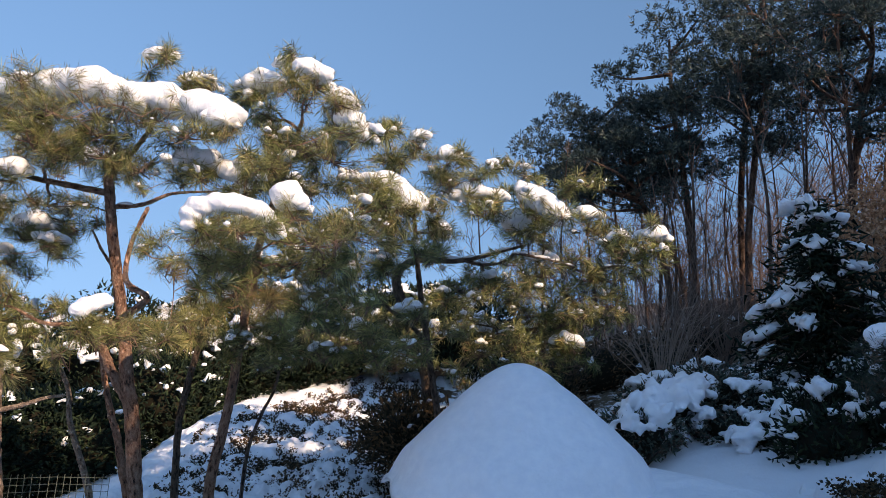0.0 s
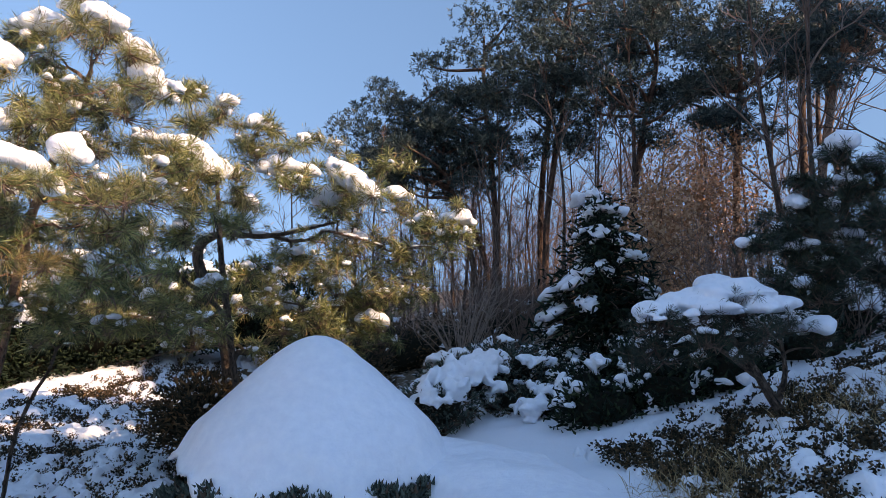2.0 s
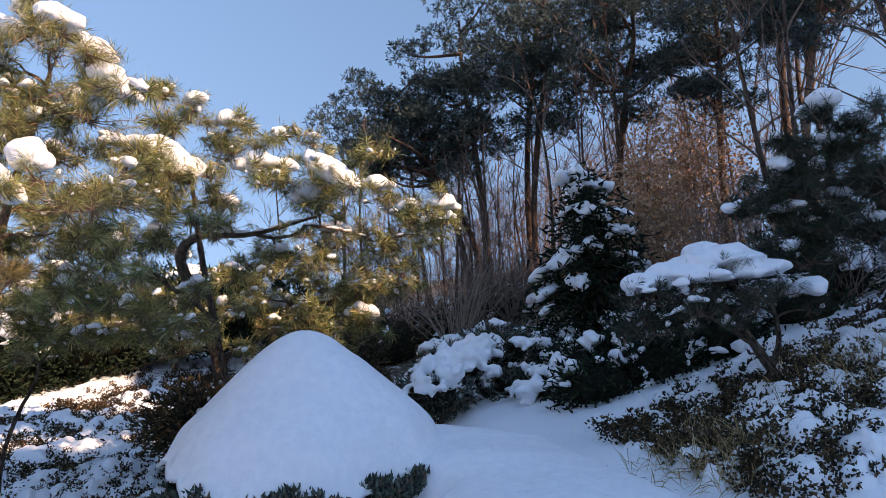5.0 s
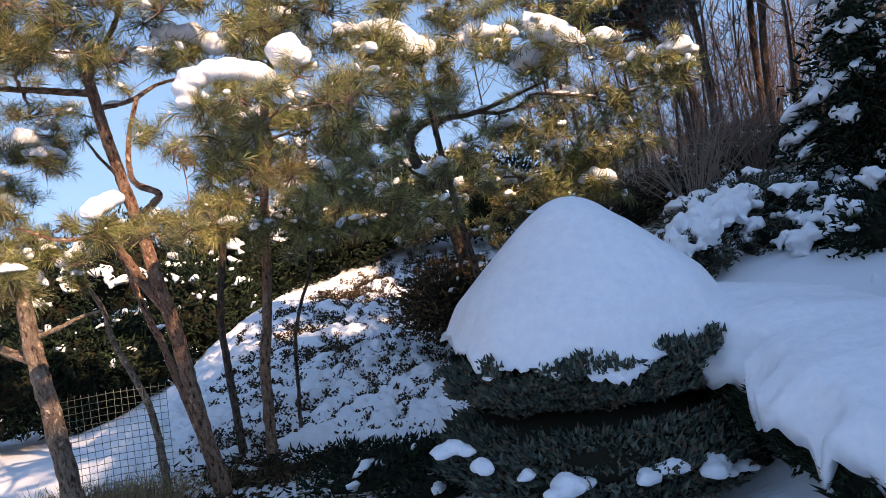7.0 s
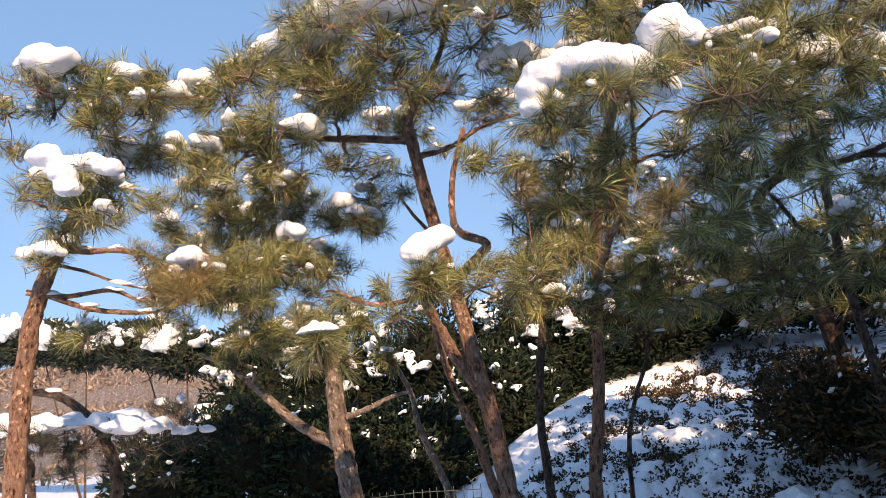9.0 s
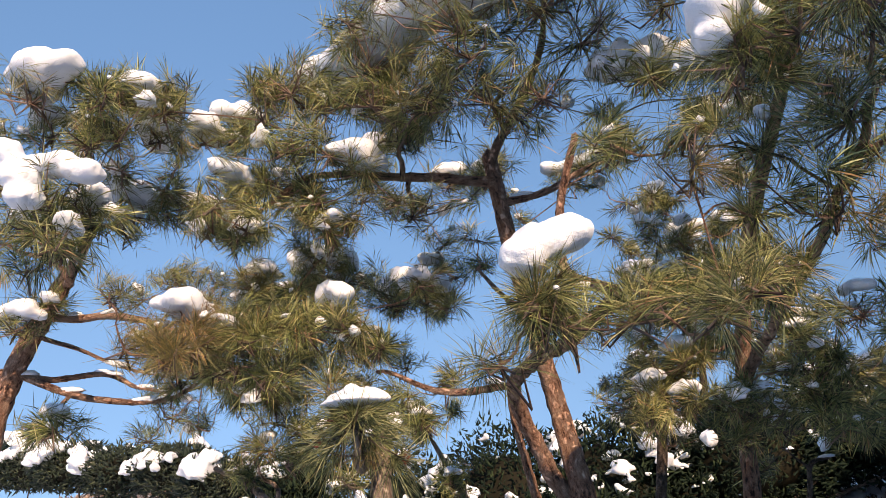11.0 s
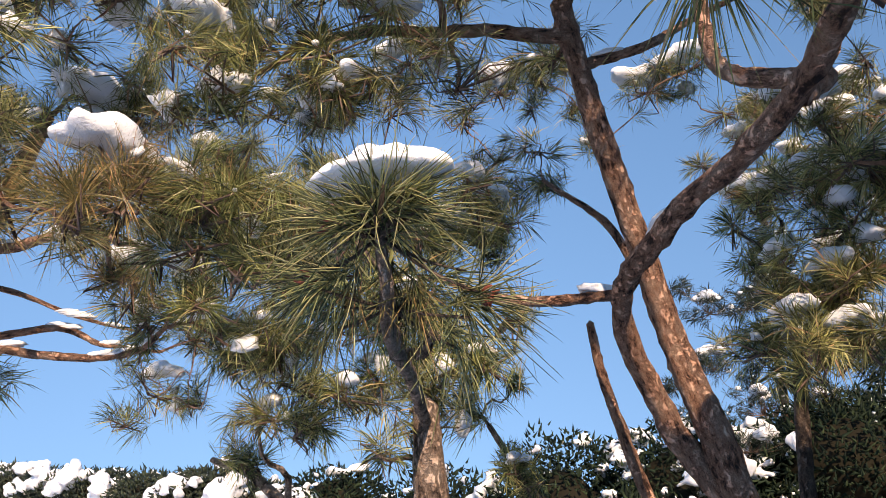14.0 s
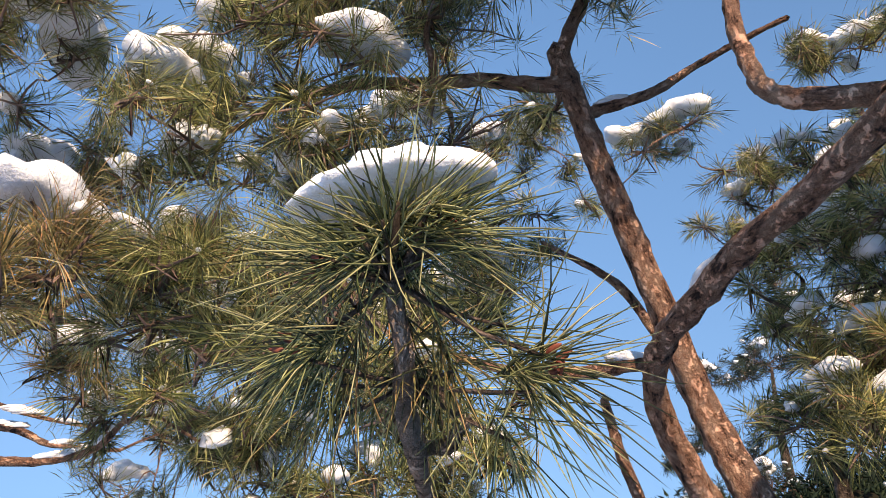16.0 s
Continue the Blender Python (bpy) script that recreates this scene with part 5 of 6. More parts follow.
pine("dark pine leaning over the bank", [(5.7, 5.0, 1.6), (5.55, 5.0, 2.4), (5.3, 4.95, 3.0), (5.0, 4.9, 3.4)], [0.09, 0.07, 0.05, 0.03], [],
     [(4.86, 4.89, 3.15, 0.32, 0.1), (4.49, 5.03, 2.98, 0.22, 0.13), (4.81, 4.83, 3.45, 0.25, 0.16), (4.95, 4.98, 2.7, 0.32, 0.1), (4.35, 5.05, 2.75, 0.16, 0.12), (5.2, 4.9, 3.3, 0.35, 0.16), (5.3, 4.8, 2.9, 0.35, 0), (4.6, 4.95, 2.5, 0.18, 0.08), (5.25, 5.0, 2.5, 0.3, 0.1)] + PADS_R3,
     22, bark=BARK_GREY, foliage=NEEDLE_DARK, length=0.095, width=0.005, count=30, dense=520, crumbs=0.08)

evergreen("snow-flecked evergreen shrubs up the slope", [(6.3, 6.6, 2.3, 0.7, 0.5, 0.5), (7.2, 7.6, 2.7, 0.8, 0.6, 0.6), (5.6, 6.2, 1.9, 0.5, 0.4, 0.35)], 76, leaf=0.06, dense=500, snow=24, snow_size=0.14, melt=0.03)
# dark shrubs at the back and left
evergreen("dark evergreen shrubs flecked with snow", [(-4.3, 12.2, 1.5, 1.0, 0.7, 0.9), (-3.3, 13.5, 2.2, 1.0, 0.7, 0.9), (-5.0, 10.8, 0.9, 0.9, 0.8, 0.8), (-2.2, 14.6, 2.7, 1.1, 0.7, 0.9), (-1.0, 15.4, 3.1, 1.1, 0.7, 0.9), (0.2, 15.6, 3.2, 1.1, 0.7, 0.9)], 71, leaf=0.105, dense=440, snow=44, snow_size=0.05, melt=0.024)
evergreen("rounded dark evergreen shrub flecked with snow", [(-6.9, 9.6, 1.2, 1.0, 0.8, 0.75), (-7.9, 9.4, 0.9, 0.9, 0.8, 0.7), (-6.0, 9.9, 1.0, 0.9, 0.8, 0.75), (-5.4, 10.4, 0.9, 0.8, 0.8, 0.8)], 72, leaf=0.095, dense=460, snow=40, snow_size=0.045, melt=0.022)
evergreen("tall evergreen hedge topped with snow", [(-2.2, 13.5, 2.6, 1.2, 0.8, 0.8), (-0.6, 13.8, 2.9, 1.2, 0.8, 0.8), (0.9, 13.6, 2.8, 1.1, 0.8, 0.8), (-4.0, 13.2, 2.3, 1.2, 0.8, 1.1), (-5.6, 13.0, 2.2, 1.2, 0.8, 1.2), (-7.4, 13.0, 2.0, 1.2, 0.8, 1.3), (-9.0, 12.6, 1.9, 1.0, 0.8, 1.2), (-9.2, 12.9, 3.0, 0.9, 0.7, 0.5)], 73, leaf=0.095, dense=360, snow=24, snow_size=0.10, melt=0.035)
FAR = "far dark pine crown heaped with snow"
for k, lobes in enumerate([[(-10.9, 13.0, 3.1, 0.9, 0.8, 0.45), (-12.2, 13.1, 3.45, 0.9, 0.8, 0.5)], [(-13.8, 13.2, 3.6, 0.9, 0.8, 0.5), (-15.2, 13.2, 3.85, 1.0, 0.8, 0.5)], [(-16.9, 13.4, 4.1, 1.0, 0.8, 0.55), (-18.8, 13.6, 4.4, 1.2, 0.8, 0.6)]]):
    evergreen(FAR, lobes, 731 + k, leaf=0.11, dense=420, snow=18, snow_size=0.17, melt=0.035, drape=1, group="far snowy crowns", mat=NEEDLE_DARK, name="far_pine", category="pine tree")
evergreen("dark shrubs in the shade behind the mound", [(0.6, 8.2, 1.0, 0.7, 0.6, 0.5), (1.3, 8.4, 1.2, 0.7, 0.6, 0.5), (-0.2, 8.9, 1.2, 0.7, 0.5, 0.45)], 74, leaf=0.075, dense=700, snow=16, snow_size=0.05, mat=COVER, melt=0.02)

evergreen("dark brown undergrowth at the edge of the wood", [(1.6, 11.0, 1.8, 0.8, 0.5, 0.6), (2.6, 11.9, 2.1, 0.9, 0.5, 0.6), (3.8, 12.5, 2.3, 0.9, 0.5, 0.6), (5.0, 12.9, 2.6, 1.0, 0.5, 0.6), (6.3, 13.2, 2.8, 1.0, 0.5, 0.6)], 78, leaf=0.07, dense=330, snow=8, snow_size=0.05, mat=COVER, melt=0.024)
evergreen("low dark groundcover shrub in deep shade", [(-1.0, 6.85, 0.0, 0.75, 0.4, 0.16), (-0.4, 6.55, 0.0, 0.6, 0.45, 0.18), (-1.5, 7.1, 0.02, 0.5, 0.25, 0.14), (-1.0, 6.2, -0.03, 0.7, 0.4, 0.2), (-0.45, 5.8, -0.02, 0.5, 0.45, 0.2)], 75, leaf=0.06, dense=700, snow=3, snow_size=0.06)
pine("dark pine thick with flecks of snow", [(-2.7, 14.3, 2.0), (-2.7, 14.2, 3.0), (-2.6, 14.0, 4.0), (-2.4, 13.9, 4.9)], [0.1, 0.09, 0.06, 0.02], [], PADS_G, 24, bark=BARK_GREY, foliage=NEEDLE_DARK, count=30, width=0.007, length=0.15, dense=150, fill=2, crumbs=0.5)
# twisted dwarf pine at the far left
pine("twisted dwarf pine with a flat snowy crown", [(-5.85, 6.45, 0.1), (-5.85, 6.45, 0.9), (-5.82, 6.45, 1.24), (-5.95, 6.4, 1.6), (-6.15, 6.2, 1.9), (-6.5, 6.1, 2.0)], [0.07, 0.06, 0.06, 0.05, 0.045, 0.03],
     [([(-6.5, 6.2, 0.1), (-6.5, 6.2, 1.2), (-6.6, 6.2, 1.5)], 0.05, 0.03)],
     [(-6.4, 6.1, 1.60, 0.3, 0), (-6.0, 6.3, 1.56, 0.3, 0), (-5.6, 6.5, 1.48, 0.3, 0), (-6.8, 6.0, 1.55, 0.3, 0.1), (-5.3, 6.7, 1.45, 0.2, 0)], 23, bark=BARK_GREY, foliage=NEEDLE_DARK, length=0.08, width=0.0034, count=28, dense=380)


CROWN = np.random.default_rng(922)
CROWN_LOBES = []
for k in range(34):
    u = k / 33
    cr = 0.05 + 0.09 * CROWN.random() ** 1.5
    CROWN_LOBES.append((-6.95 + 1.75 * u + CROWN.normal(0, 0.04), 5.98 + 0.76 * u + CROWN.normal(0, 0.1), 1.73 - 0.19 * u ** 2 + CROWN.normal(0, 0.03) - 0.3 * (0.14 - cr), cr * 1.3, cr, cr * 0.7, 3 * CROWN.random()))
snow_mass(CROWN_LOBES, 923, "lumpy sheet of snow on a dwarf pine", 0.02, rough=0.35, flat=0.6, soften=3)


# ---- groundcover on the banks ----
def groundcover(label, spots, area, level, slope, n_leaf, seed, leaf=0.09, patchy=0.0, crest=None, step=0.018):
    """spots(g, n) gives places x, y; low dark leaves; a crumbly crust of snow over area, level above the ground, lower by slope uphill."""
    g = np.random.default_rng(seed)
    x, y = spots(g, n_leaf)
    if patchy:
        keep = lump(np.stack([x, y, 0 * x], -1), seed, 5.0) > patchy * 0.4
        x, y = x[keep], y[keep]
    z = ground_height(x, y)
    m = Mesh()
    p = np.stack([x, y, z + 0.085 * g.random(len(x))], -1)
    # some of the leaves stand in tufts that push up through the snow
    k = len(x) // 8
    heart = p[g.integers(0, len(x), max(1, k // 30))]
    pick = g.integers(0, len(heart), k)
    p[:k] = heart[pick] + g.normal(0, 1, (k, 3)) * [0.032, 0.032, 0.012]
    p[:k, 2] = ground_height(p[:k, 0], p[:k, 1]) + 0.07 + 0.09 * g.random(k)
    sprays(m, p, g.standard_normal((len(x), 3)) + [0, 0, 0.4], leaf, g, 0, 0.36)
    foot = on_ground(float(x.mean()), float(y.mean()))
    thing("groundcover", m, [COVER], foot, label, "groundcover", kind="stuff")
    x0, x1, y0, y1 = area
    xs, ys = np.arange(x0, x1, step), np.arange(y0, y1, step)
    X, Y = np.meshgrid(xs, ys, indexing="ij")
    P = np.stack([X, Y, 0 * X], -1).reshape(-1, 3) + np.random.default_rng(seed).normal(0, 0.003, (X.size, 3))
    X, Y = P[:, 0] + 0.03 * grain(P[:, 0], P[:, 1], 0.07, seed + 7), P[:, 1] + 0.03 * grain(P[:, 0], P[:, 1], 0.07, seed + 8)
    h = 0.05 * np.tanh(2.2 * grain(X, Y, 0.21, seed + 1)) + 0.05 * np.tanh(2.4 * grain(X, Y, 0.11, seed + 2)) + 0.032 * np.tanh(2 * grain(X, Y, 0.06, seed + 3)) + 0.045 * grain(X, Y, 0.6, seed + 4)
    rim = np.minimum(np.minimum(P[:, 0] - x0, x1 - P[:, 0]), np.minimum(P[:, 1] - y0, y1 - P[:, 1]))
    h = level + h - slope * (P[:, 1] - y0) / (y1 - y0) - 0.35 * smooth_step(0.25, 0.0, rim + 0.06 * lump(P, seed + 5, 9))
    if crest:
        # the uphill edge: a raised strip of snow, and nothing beyond it
        (ax, ay), (bx, by) = crest
        d = ((P[:, 0] - ax) * (by - ay) - (P[:, 1] - ay) * (bx - ax)) / math.hypot(bx - ax, by - ay) + 0.12 * grain(P[:, 0], P[:, 1], 0.5, seed + 9)
        h = np.where(P[:, 1] > ay - 0.5, np.maximum(h, 0.15 * np.exp(-((d - 0.05) / 0.24) ** 2) + 0.4 * h), h) - 0.4 * smooth_step(-0.25, -0.5, d) * (P[:, 1] > ay - 0.5)
    P[:, 2] = ground_height(P[:, 0], P[:, 1]) + np.where(h > 0.05, 0.05 + 0.7 * (h - 0.05), h)
    n = len(ys)
    i, j = np.meshgrid(np.arange(len(xs) - 1), np.arange(n - 1), indexing="ij")
    q = np.stack([i * n + j, (i + 1) * n + j, (i + 1) * n + j + 1, i * n + j + 1], -1).reshape(-1, 4)
    thing("snow_crust", Mesh().add(P, quads=q), [SNOW], foot, "crumbly crust of snow on low groundcover", "snow", kind="stuff")


def bank_left(g, n):
    y = 7.3 + 6.6 * g.random(n) ** 1.15
    x = -2.95 - 0.1 * (y - 7.3) + 3.7 * g.random(n)
    keep = (x + 3.7) * 3.2 - (y - 11.1) * 2.8 > 0.5
    return x[keep], y[keep]


def bank_right(g, n):
    x = 2.6 + 3.4 * g.random(n)
    y = 3.2 + 1.9 * g.random(n) + 0.15 * (x - 2.6)
    return x, y


groundcover("low brown groundcover on the snowy bank", bank_left, (-4.0, 0.9, 7.1, 14.7), 0.118, 0.115, 50000, 81, 0.033, crest=((-3.7, 11.1), (-0.9, 14.3)), step=0.022)
groundcover("brown groundcover on the snowy bank", bank_right, (2.4, 6.1, 3.1, 5.7), 0.056, 0.0, 34000, 82, 0.026)


# ---- wire fence panel, dry grass ----
def build_fence():
    root = base("wire_fence", (-2.9, 5.85, 0.05), "bent panel of square-mesh garden wire", "fence")
    a, b = np.array([-3.2, 5.75, 0.05]), np.array([-2.45, 5.95, 0.05])
    for k in range(16):
        p = a + (b - a) * k / 15
        m = Mesh()
        tube(m, [p, p + [0, 0.03, 0.5], p + [0.01 * math.sin(k), 0.05, 0.98]], [0.0022, 0.0022], 4)
        part("wire", m, [WIRE], root)
    for k in range(19):
        h = [0, 0.05, 0.05 * (k + 1)]
        m = Mesh()
        tube(m, [a + h, (a + b) / 2 + h + [0, 0.02, 0.01], b + h], [0.0022, 0.0022], 4)
        part("wire", m, [WIRE], root)


build_fence()


def grass_clump(at, radius, height, n, seed, label="clump of dry straw-coloured grass"):
    g = np.random.default_rng(seed)
    m = Mesh()
    x, y = at[0] + radius * g.standard_normal(n), at[1] + radius * g.standard_normal(n)
    p = np.stack([x, y, ground_height(x, y)], -1)
    needles(m, p + [0, 0, 0.02], np.tile([0, 0, 1.0], (n, 1)), 3, height, 0.005, 0.4, 0.0, 0.4, 0, g)
    thing("dry_grass", m, [STRAW], on_ground(*at), label, "grass", kind="stuff")


grass_clump((-3.4, 5.9), 0.16, 0.45, 260, 91)
grass_clump((-3.0, 6.3), 0.25, 0.35, 260, 92)
grass_clump((2.7, 4.0), 0.2, 0.22, 200, 93)
grass_clump((4.3, 4.2), 0.4, 0.25, 300, 94)


def leaf_litter(x, y, rx, ry, n, seed, label="brown fallen leaves and dead stalks on snow"):
    g = np.random.default_rng(seed)
    px, py = x + rx * g.standard_normal(n), y + ry * g.standard_normal(n)
    keep = grain(px, py, 0.22, seed) > -0.1
    px, py = px[keep], py[keep]
    m = Mesh()
    sprays(m, np.stack([px, py, ground_height(px, py) + 0.05 * g.random(len(px))], -1), g.standard_normal((len(px), 3)) * [1, 1, 0.5] + [0, 0, 0.35], 0.075, g)
    thing("leaf_litter", m, [COVER], on_ground(x, y), label, "leaves", kind="stuff")


leaf_litter(-2.55, 6.3, 0.3, 0.35, 3200, 95)
leaf_litter(-3.3, 6.1, 0.3, 0.25, 2200, 96)
leaf_litter(-2.0, 6.9, 0.3, 0.2, 1600, 97)
grass_clump((-3.25, 6.05), 0.22, 0.4, 260, 98)
grass_clump((-3.1, 5.7), 0.24, 0.42, 420, 99)
grass_clump((-2.85, 6.1), 0.2, 0.36, 320, 100)
leaf_litter(-3.1, 5.85, 0.35, 0.3, 2600, 88)


# ---- woodland on the slope behind ----
def forest_pine(foot, crown, size, sprays_, seed, bark=None):
    """foot x, y; crown: its centre; size: its radii; a bare trunk with heavy sprays filling the crown."""
    g = np.random.default_rng(seed)
    f, c, size = np.array(on_ground(foot[0], foot[1], -0.1)), np.array(crown), np.array(size)
    root = base("tall_pine", tuple(f), "tall dark pine with a bare trunk", "pine tree", "woodland pines")
    top = c + [0, 0, 0.75 * size[2]]
    line = spline([f, f + (c - f) * [0.12, 0.12, 0.4], f + (c - f) * [0.55, 0.55, 0.75], c, top], 36)
    m = Mesh()
    tube(m, line, [0.078, 0.068, 0.052, 0.026], 9, 0.05)
    part("trunk", m, [bark or BARK_FAR], root)
    needle_mesh = Mesh()
    for k in range(sprays_):
        u = unit(g.standard_normal(3))
        e = c + u * size * g.random() ** 0.38
        s = line[int(np.clip(np.abs(line[:, 2] - e[2] + 0.35).argmin(), 8, 34))]
        if k % 3 == 0:
            m = Mesh()
            tube(m, spline([s, (s + e) / 2 + g.normal(0, 0.12, 3), e], 7), [0.045, 0.012], 5)
            part("branch", m, [bark or BARK_FAR], root)
        n = 58
        r = 0.34 + 0.32 * g.random()
        v = unit(g.standard_normal((n, 3)))
        p = e + v * g.random((n, 1)) ** 0.4 * [r, r, r * 0.42]
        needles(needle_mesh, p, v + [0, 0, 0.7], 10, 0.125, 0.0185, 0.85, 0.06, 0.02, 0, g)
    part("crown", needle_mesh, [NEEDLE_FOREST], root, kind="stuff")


def bare_tree(x, y, height, seed, name="bare_tree", label="leafless deciduous tree with fine twigs", thick=0.0075, group="bare woodland trees", start=0.25):
    g = np.random.default_rng(seed)
    f = np.array(on_ground(x, y, -0.05))
    root = base(name, tuple(f), label, "tree", group)
    line = spline([f, f + [g.normal(0, 0.03 * height), g.normal(0, 0.03 * height), height * 0.5], f + [g.normal(0, 0.07 * height), g.normal(0, 0.05 * height), height]], 16)
    m = Mesh()
    tube(m, line, [height * thick, height * thick * 0.6, 0.008], 6)
    part("trunk", m, [BARK_FAR], root)
    m = Mesh()

    def grow(s, d, ln, r, depth):
        e = s + unit(d) * ln
        c = spline([s, (s + e) / 2 + g.normal(0, 0.05 * ln, 3), e], 5)
        tube(m, c, [r, r * 0.5], 3)
        if depth:
            for _ in range(3 if depth > 1 else 4):
                k = c[int(1 + g.random() * 3.9)]
                grow(k, unit(d) + g.normal(0, 0.45, 3) + [0, 0, 0.25], ln * (0.45 + 0.25 * g.random()), r * 0.55, depth - 1)

    for k in range(9):
        h = start + (0.97 - start) * (k + g.random()) / 9
        a = g.random() * 6.28
        grow(line[int(h * 15)], np.array([math.cos(a), math.sin(a), 0.9]), height * 0.28 * (1.15 - h), height * thick * 0.38, 2)
    part("twig_crown", m, [TWIG], root)
    return root


forest_pine((5.9, 16.3), (3.8, 16.1, 7.5), (1.8, 1.5, 1.3), 44, 101)
forest_pine((5.7, 15.3), (5.1, 14.5, 8.0), (1.7, 1.6, 1.9), 52, 102)
forest_pine((6.5, 14.6), (6.7, 13.4, 8.3), (1.9, 1.7, 1.9), 52, 103)
forest_pine((7.7, 13.0), (7.9, 12.0, 8.0), (1.8, 1.5, 1.6), 46, 104)
forest_pine((9.1, 11.5), (8.9, 10.8, 7.3), (1.4, 1.3, 1.4), 34, 105)
forest_pine((5.4, 15.9), (4.3, 15.0, 6.4), (1.7, 1.3, 0.75), 26, 106)
forest_pine((7.0, 16.0), (7.4, 14.5, 11.2), (3.2, 1.8, 1.5), 46, 107)
forest_pine((9.3, 9.7), (9.7, 9.2, 7.3), (1.2, 1.1, 1.0), 16, 108, BARK)
forest_pine((10.8, 11.5), (10.9, 11.2, 9.3), (1.8, 1.5, 1.5), 34, 109)



def far_thicket():
    """Saplings and twigs past counting, deep in the wood."""
    g = np.random.default_rng(115)
    m = Mesh()
    for k in range(340):
        x, y = 3.2 + 14 * g.random(), 14.5 + 9 * g.random()
        f = np.array(on_ground(x, y))
        h = 1.5 + 2.4 * g.random()
        lean = np.array([g.normal(0, 0.14), g.normal(0, 0.1), 1.0]) * h
        c = f + np.linspace(0, 1, 6)[:, None] * lean + g.normal(0, 0.05 * h / 3, (6, 3))
        tube(m, c, [0.012 + 0.008 * g.random(), 0.005], 3)
        for _ in range(9):
            q = c[int(1 + 4.9 * g.random())]
            e = q + np.array([g.normal(0, 0.38), g.normal(0, 0.38), 0.25 + 0.5 * g.random()])
            tube(m, [q, (q + e) / 2 + g.normal(0, 0.05, 3), e], [0.008, 0.004], 3)
            for _ in range(2):
                o = (q + e) / 2 + (e - q) * 0.4 * (g.random() - 0.3)
                tube(m, [o, o + np.array([g.normal(0, 0.2), g.normal(0, 0.2), 0.28 * g.random()])], [0.006, 0.003], 3)
    thing("far_thicket", m, [TWIG], on_ground(8, 18), "dense reddish-brown leafless saplings deep in the wood", "saplings", kind="stuff")


far_thicket()
WOOD = np.random.default_rng(110)
for k in range(54):
    wx, wy = 1.5 + 12 * WOOD.random(), 12.0 + 8 * WOOD.random()
    bare_tree(wx, wy, 3.0 + 3.0 * WOOD.random(), 120 + k)
for k, (wx, wy, wh) in enumerate([(8.6, 9.6, 6.5), (10.2, 10.5, 7.5), (7.9, 8.4, 6.0), (9.8, 8.0, 6.5), (11.5, 9.5, 7.0), (7.0, 12.0, 7.0), (12.5, 12.0, 8.0)]):
    bare_tree(wx, wy, wh, 160 + k, thick=0.009)


def oak_thicket(x, y, spread, height, seed):
    g = np.random.default_rng(seed)
    root = bare_tree(x, y, height, seed, "oak_thicket", "young oak holding its dry russet leaves", 0.009, "", 0.05)
    f = np.array(on_ground(x, y))
    n = 6000
    u = unit(g.standard_normal((n, 3)))
    p = f + [0, 0, height * 0.52] + u * g.random((n, 1)) ** 0.45 * [spread, spread, height * 0.5]
    d, s = unit(g.standard_normal((n, 3)) - [0, 0, 0.6]), 0.075 * (0.6 + 0.6 * g.random((n, 1)))
    w = unit(np.cross(d, g.standard_normal((n, 3)))) * s * 0.32
    m = Mesh()
    o = np.arange(n)[:, None] * 4
    m.add(np.stack([p, p + d * s * 0.5 + w, p + d * s, p + d * s * 0.5 - w], 1).reshape(-1, 3), np.concatenate([o + [[0, 1, 2]], o + [[0, 2, 3]]]))
    part("leaves", m, [OAK], root)


oak_thicket(8.2, 11.2, 1.3, 3.4, 171)
oak_thicket(6.9, 10.8, 0.9, 2.4, 172)


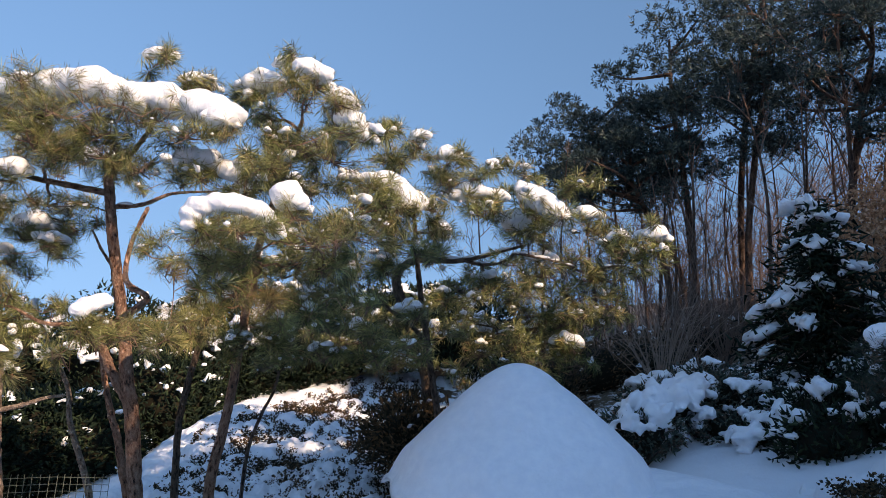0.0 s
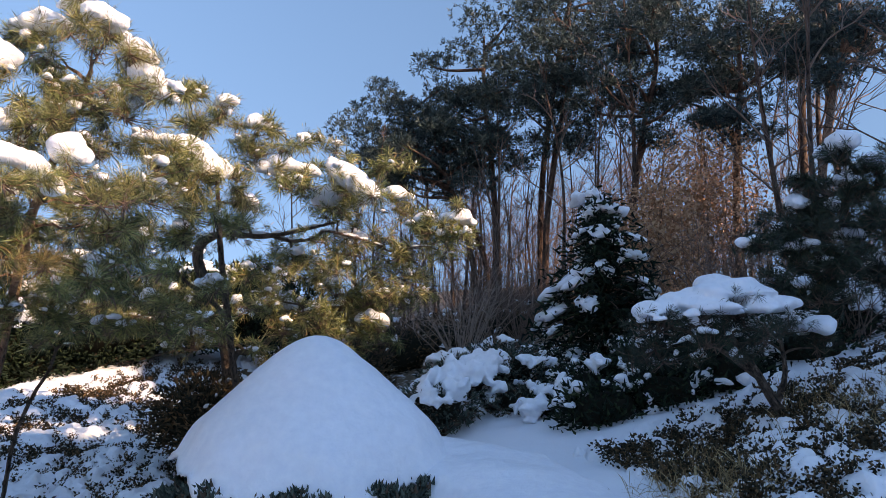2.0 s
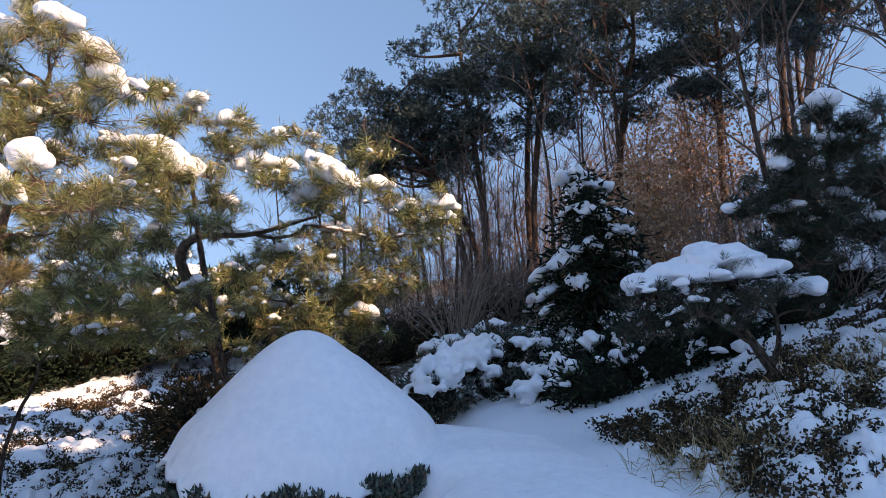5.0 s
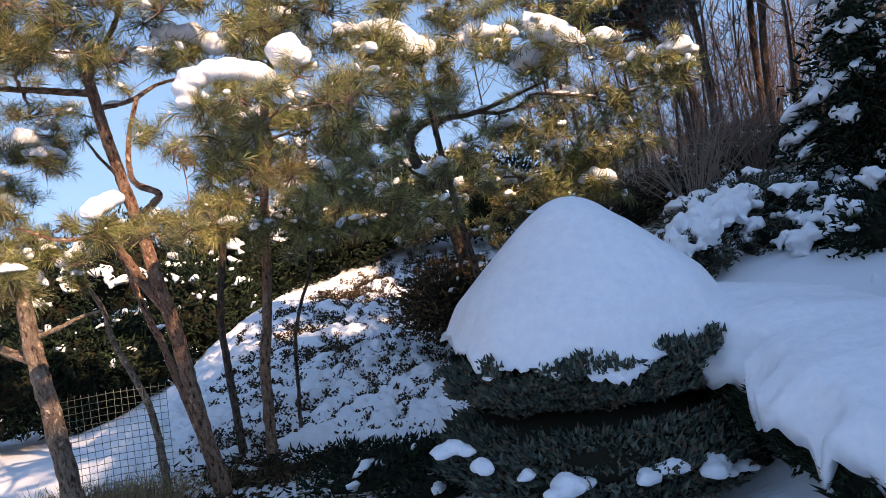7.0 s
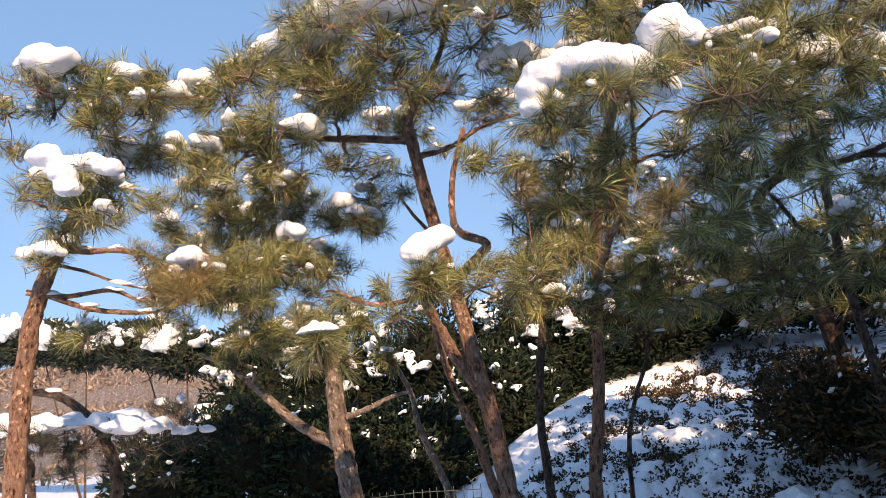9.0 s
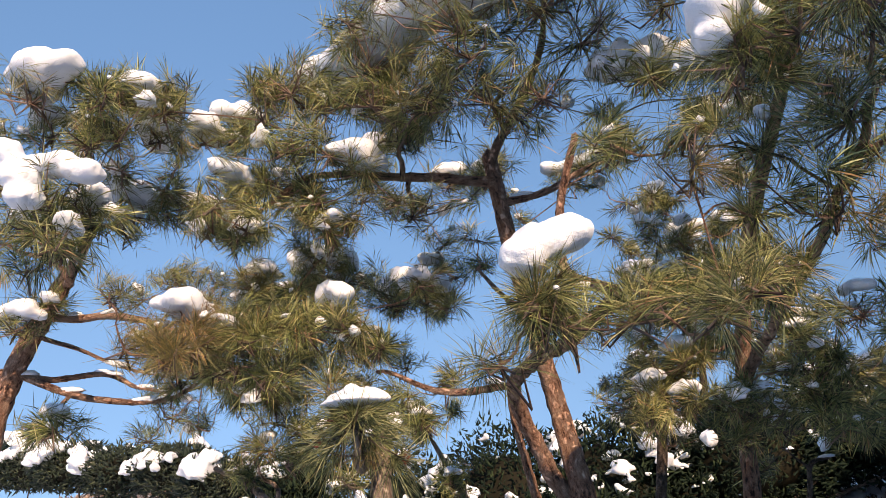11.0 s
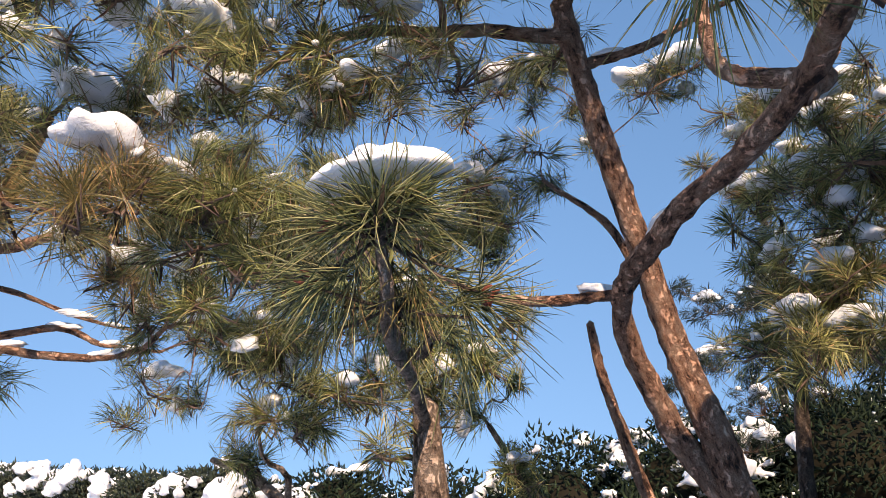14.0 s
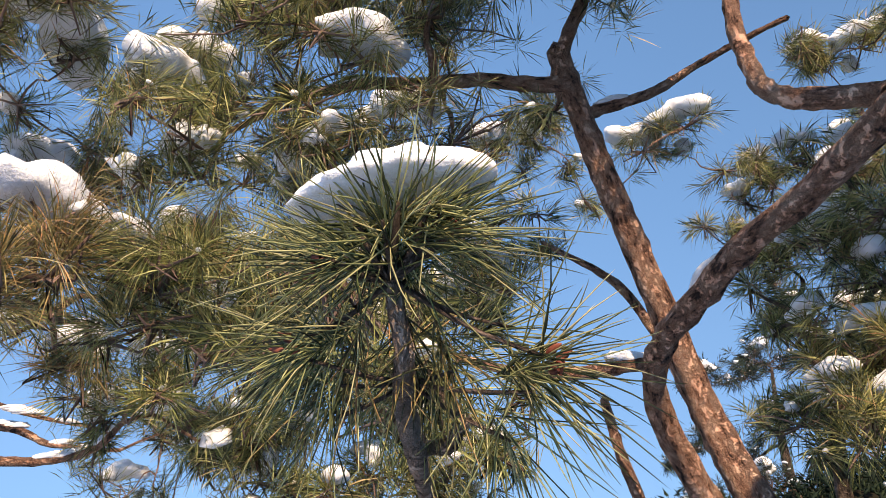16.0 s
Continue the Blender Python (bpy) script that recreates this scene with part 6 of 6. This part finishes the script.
def twiggy_bush(x, y, n, height, seed, label="leafless many-stemmed shrub with thin twigs", mat=None):
    g = np.random.default_rng(seed)
    f = np.array(on_ground(x, y))
    root = base("bare_shrub", tuple(f), label, "shrub")
    for k in range(n):
        m = Mesh()
        a, r = g.random() * 6.28, height * (0.15 + 0.75 * g.random())
        e = f + [math.cos(a) * r, math.sin(a) * r, height * (0.5 + 0.5 * g.random())]
        c = spline([f + g.normal(0, 0.05, 3) * [1, 1, 0], f + (e - f) * 0.5 + [0, 0, 0.12 * height] + g.normal(0, 0.06 * height, 3), e], 8)
        tube(m, c, [0.007, 0.0025], 4)
        for _ in range(6):
            q = c[int(2 + 5 * g.random())]
            tube(m, [q, q + g.normal(0, 0.17, 3) + [0, 0, 0.12]], [0.0045, 0.002], 3)
        part("stem", m, [mat or TWIG], root)


twiggy_bush(3.2, 10.2, 46, 1.75, 181, "pale leafless shrub with a fan of thin stems", TWIG_PALE)
twiggy_bush(2.2, 11.6, 40, 1.4, 182)
twiggy_bush(4.6, 11.4, 40, 1.6, 183)
twiggy_bush(-7.5, 12.5, 40, 1.6, 184)
twiggy_bush(-9.0, 13.5, 40, 1.8, 185)

for k in range(14):
    wx, wy = 3.8 + 6.5 * WOOD.random(), 10.6 + 3.6 * WOOD.random()
    twiggy_bush(wx, wy + 0.08 * wx, 17, 0.9 + 0.8 * WOOD.random(), 200 + k)

for k in range(10):
    wx = 5.6 + 3.4 * WOOD.random()
    twiggy_bush(wx, 6.2 + 2.6 * WOOD.random(), 26, 1.0 + 0.9 * WOOD.random(), 240 + k)
for k in range(16):
    twiggy_bush(-14 - 16 * WOOD.random(), 15 + 14 * WOOD.random(), 30, 1.6 + 1.6 * WOOD.random(), 260 + k, "bare shrub on the far valley slope")


def hill_brush():
    """Bare winter scrub over the far hill."""
    g = np.random.default_rng(290)
    x, y = -74 + 30 * g.standard_normal(24000), 60 + 30 * g.standard_normal(24000)
    keep = (grain(x, y, 6.0, 291) > -0.35) & (np.hypot(x, y) > 22) & (x < -8)
    x, y = x[keep], y[keep]
    m = Mesh()
    sprays(m, np.stack([x, y, ground_height(x, y)], -1), np.tile([0, 0, 0.5], (len(x), 1)) + 0.7 * g.standard_normal((len(x), 3)), 0.55, g, 0, 0.22)
    thing("hill_scrub", m, [SCRUB], on_ground(-74, 66), "bare brown scrub on the far snowy hill", "scrub", kind="stuff")


hill_brush()
settle_snow()
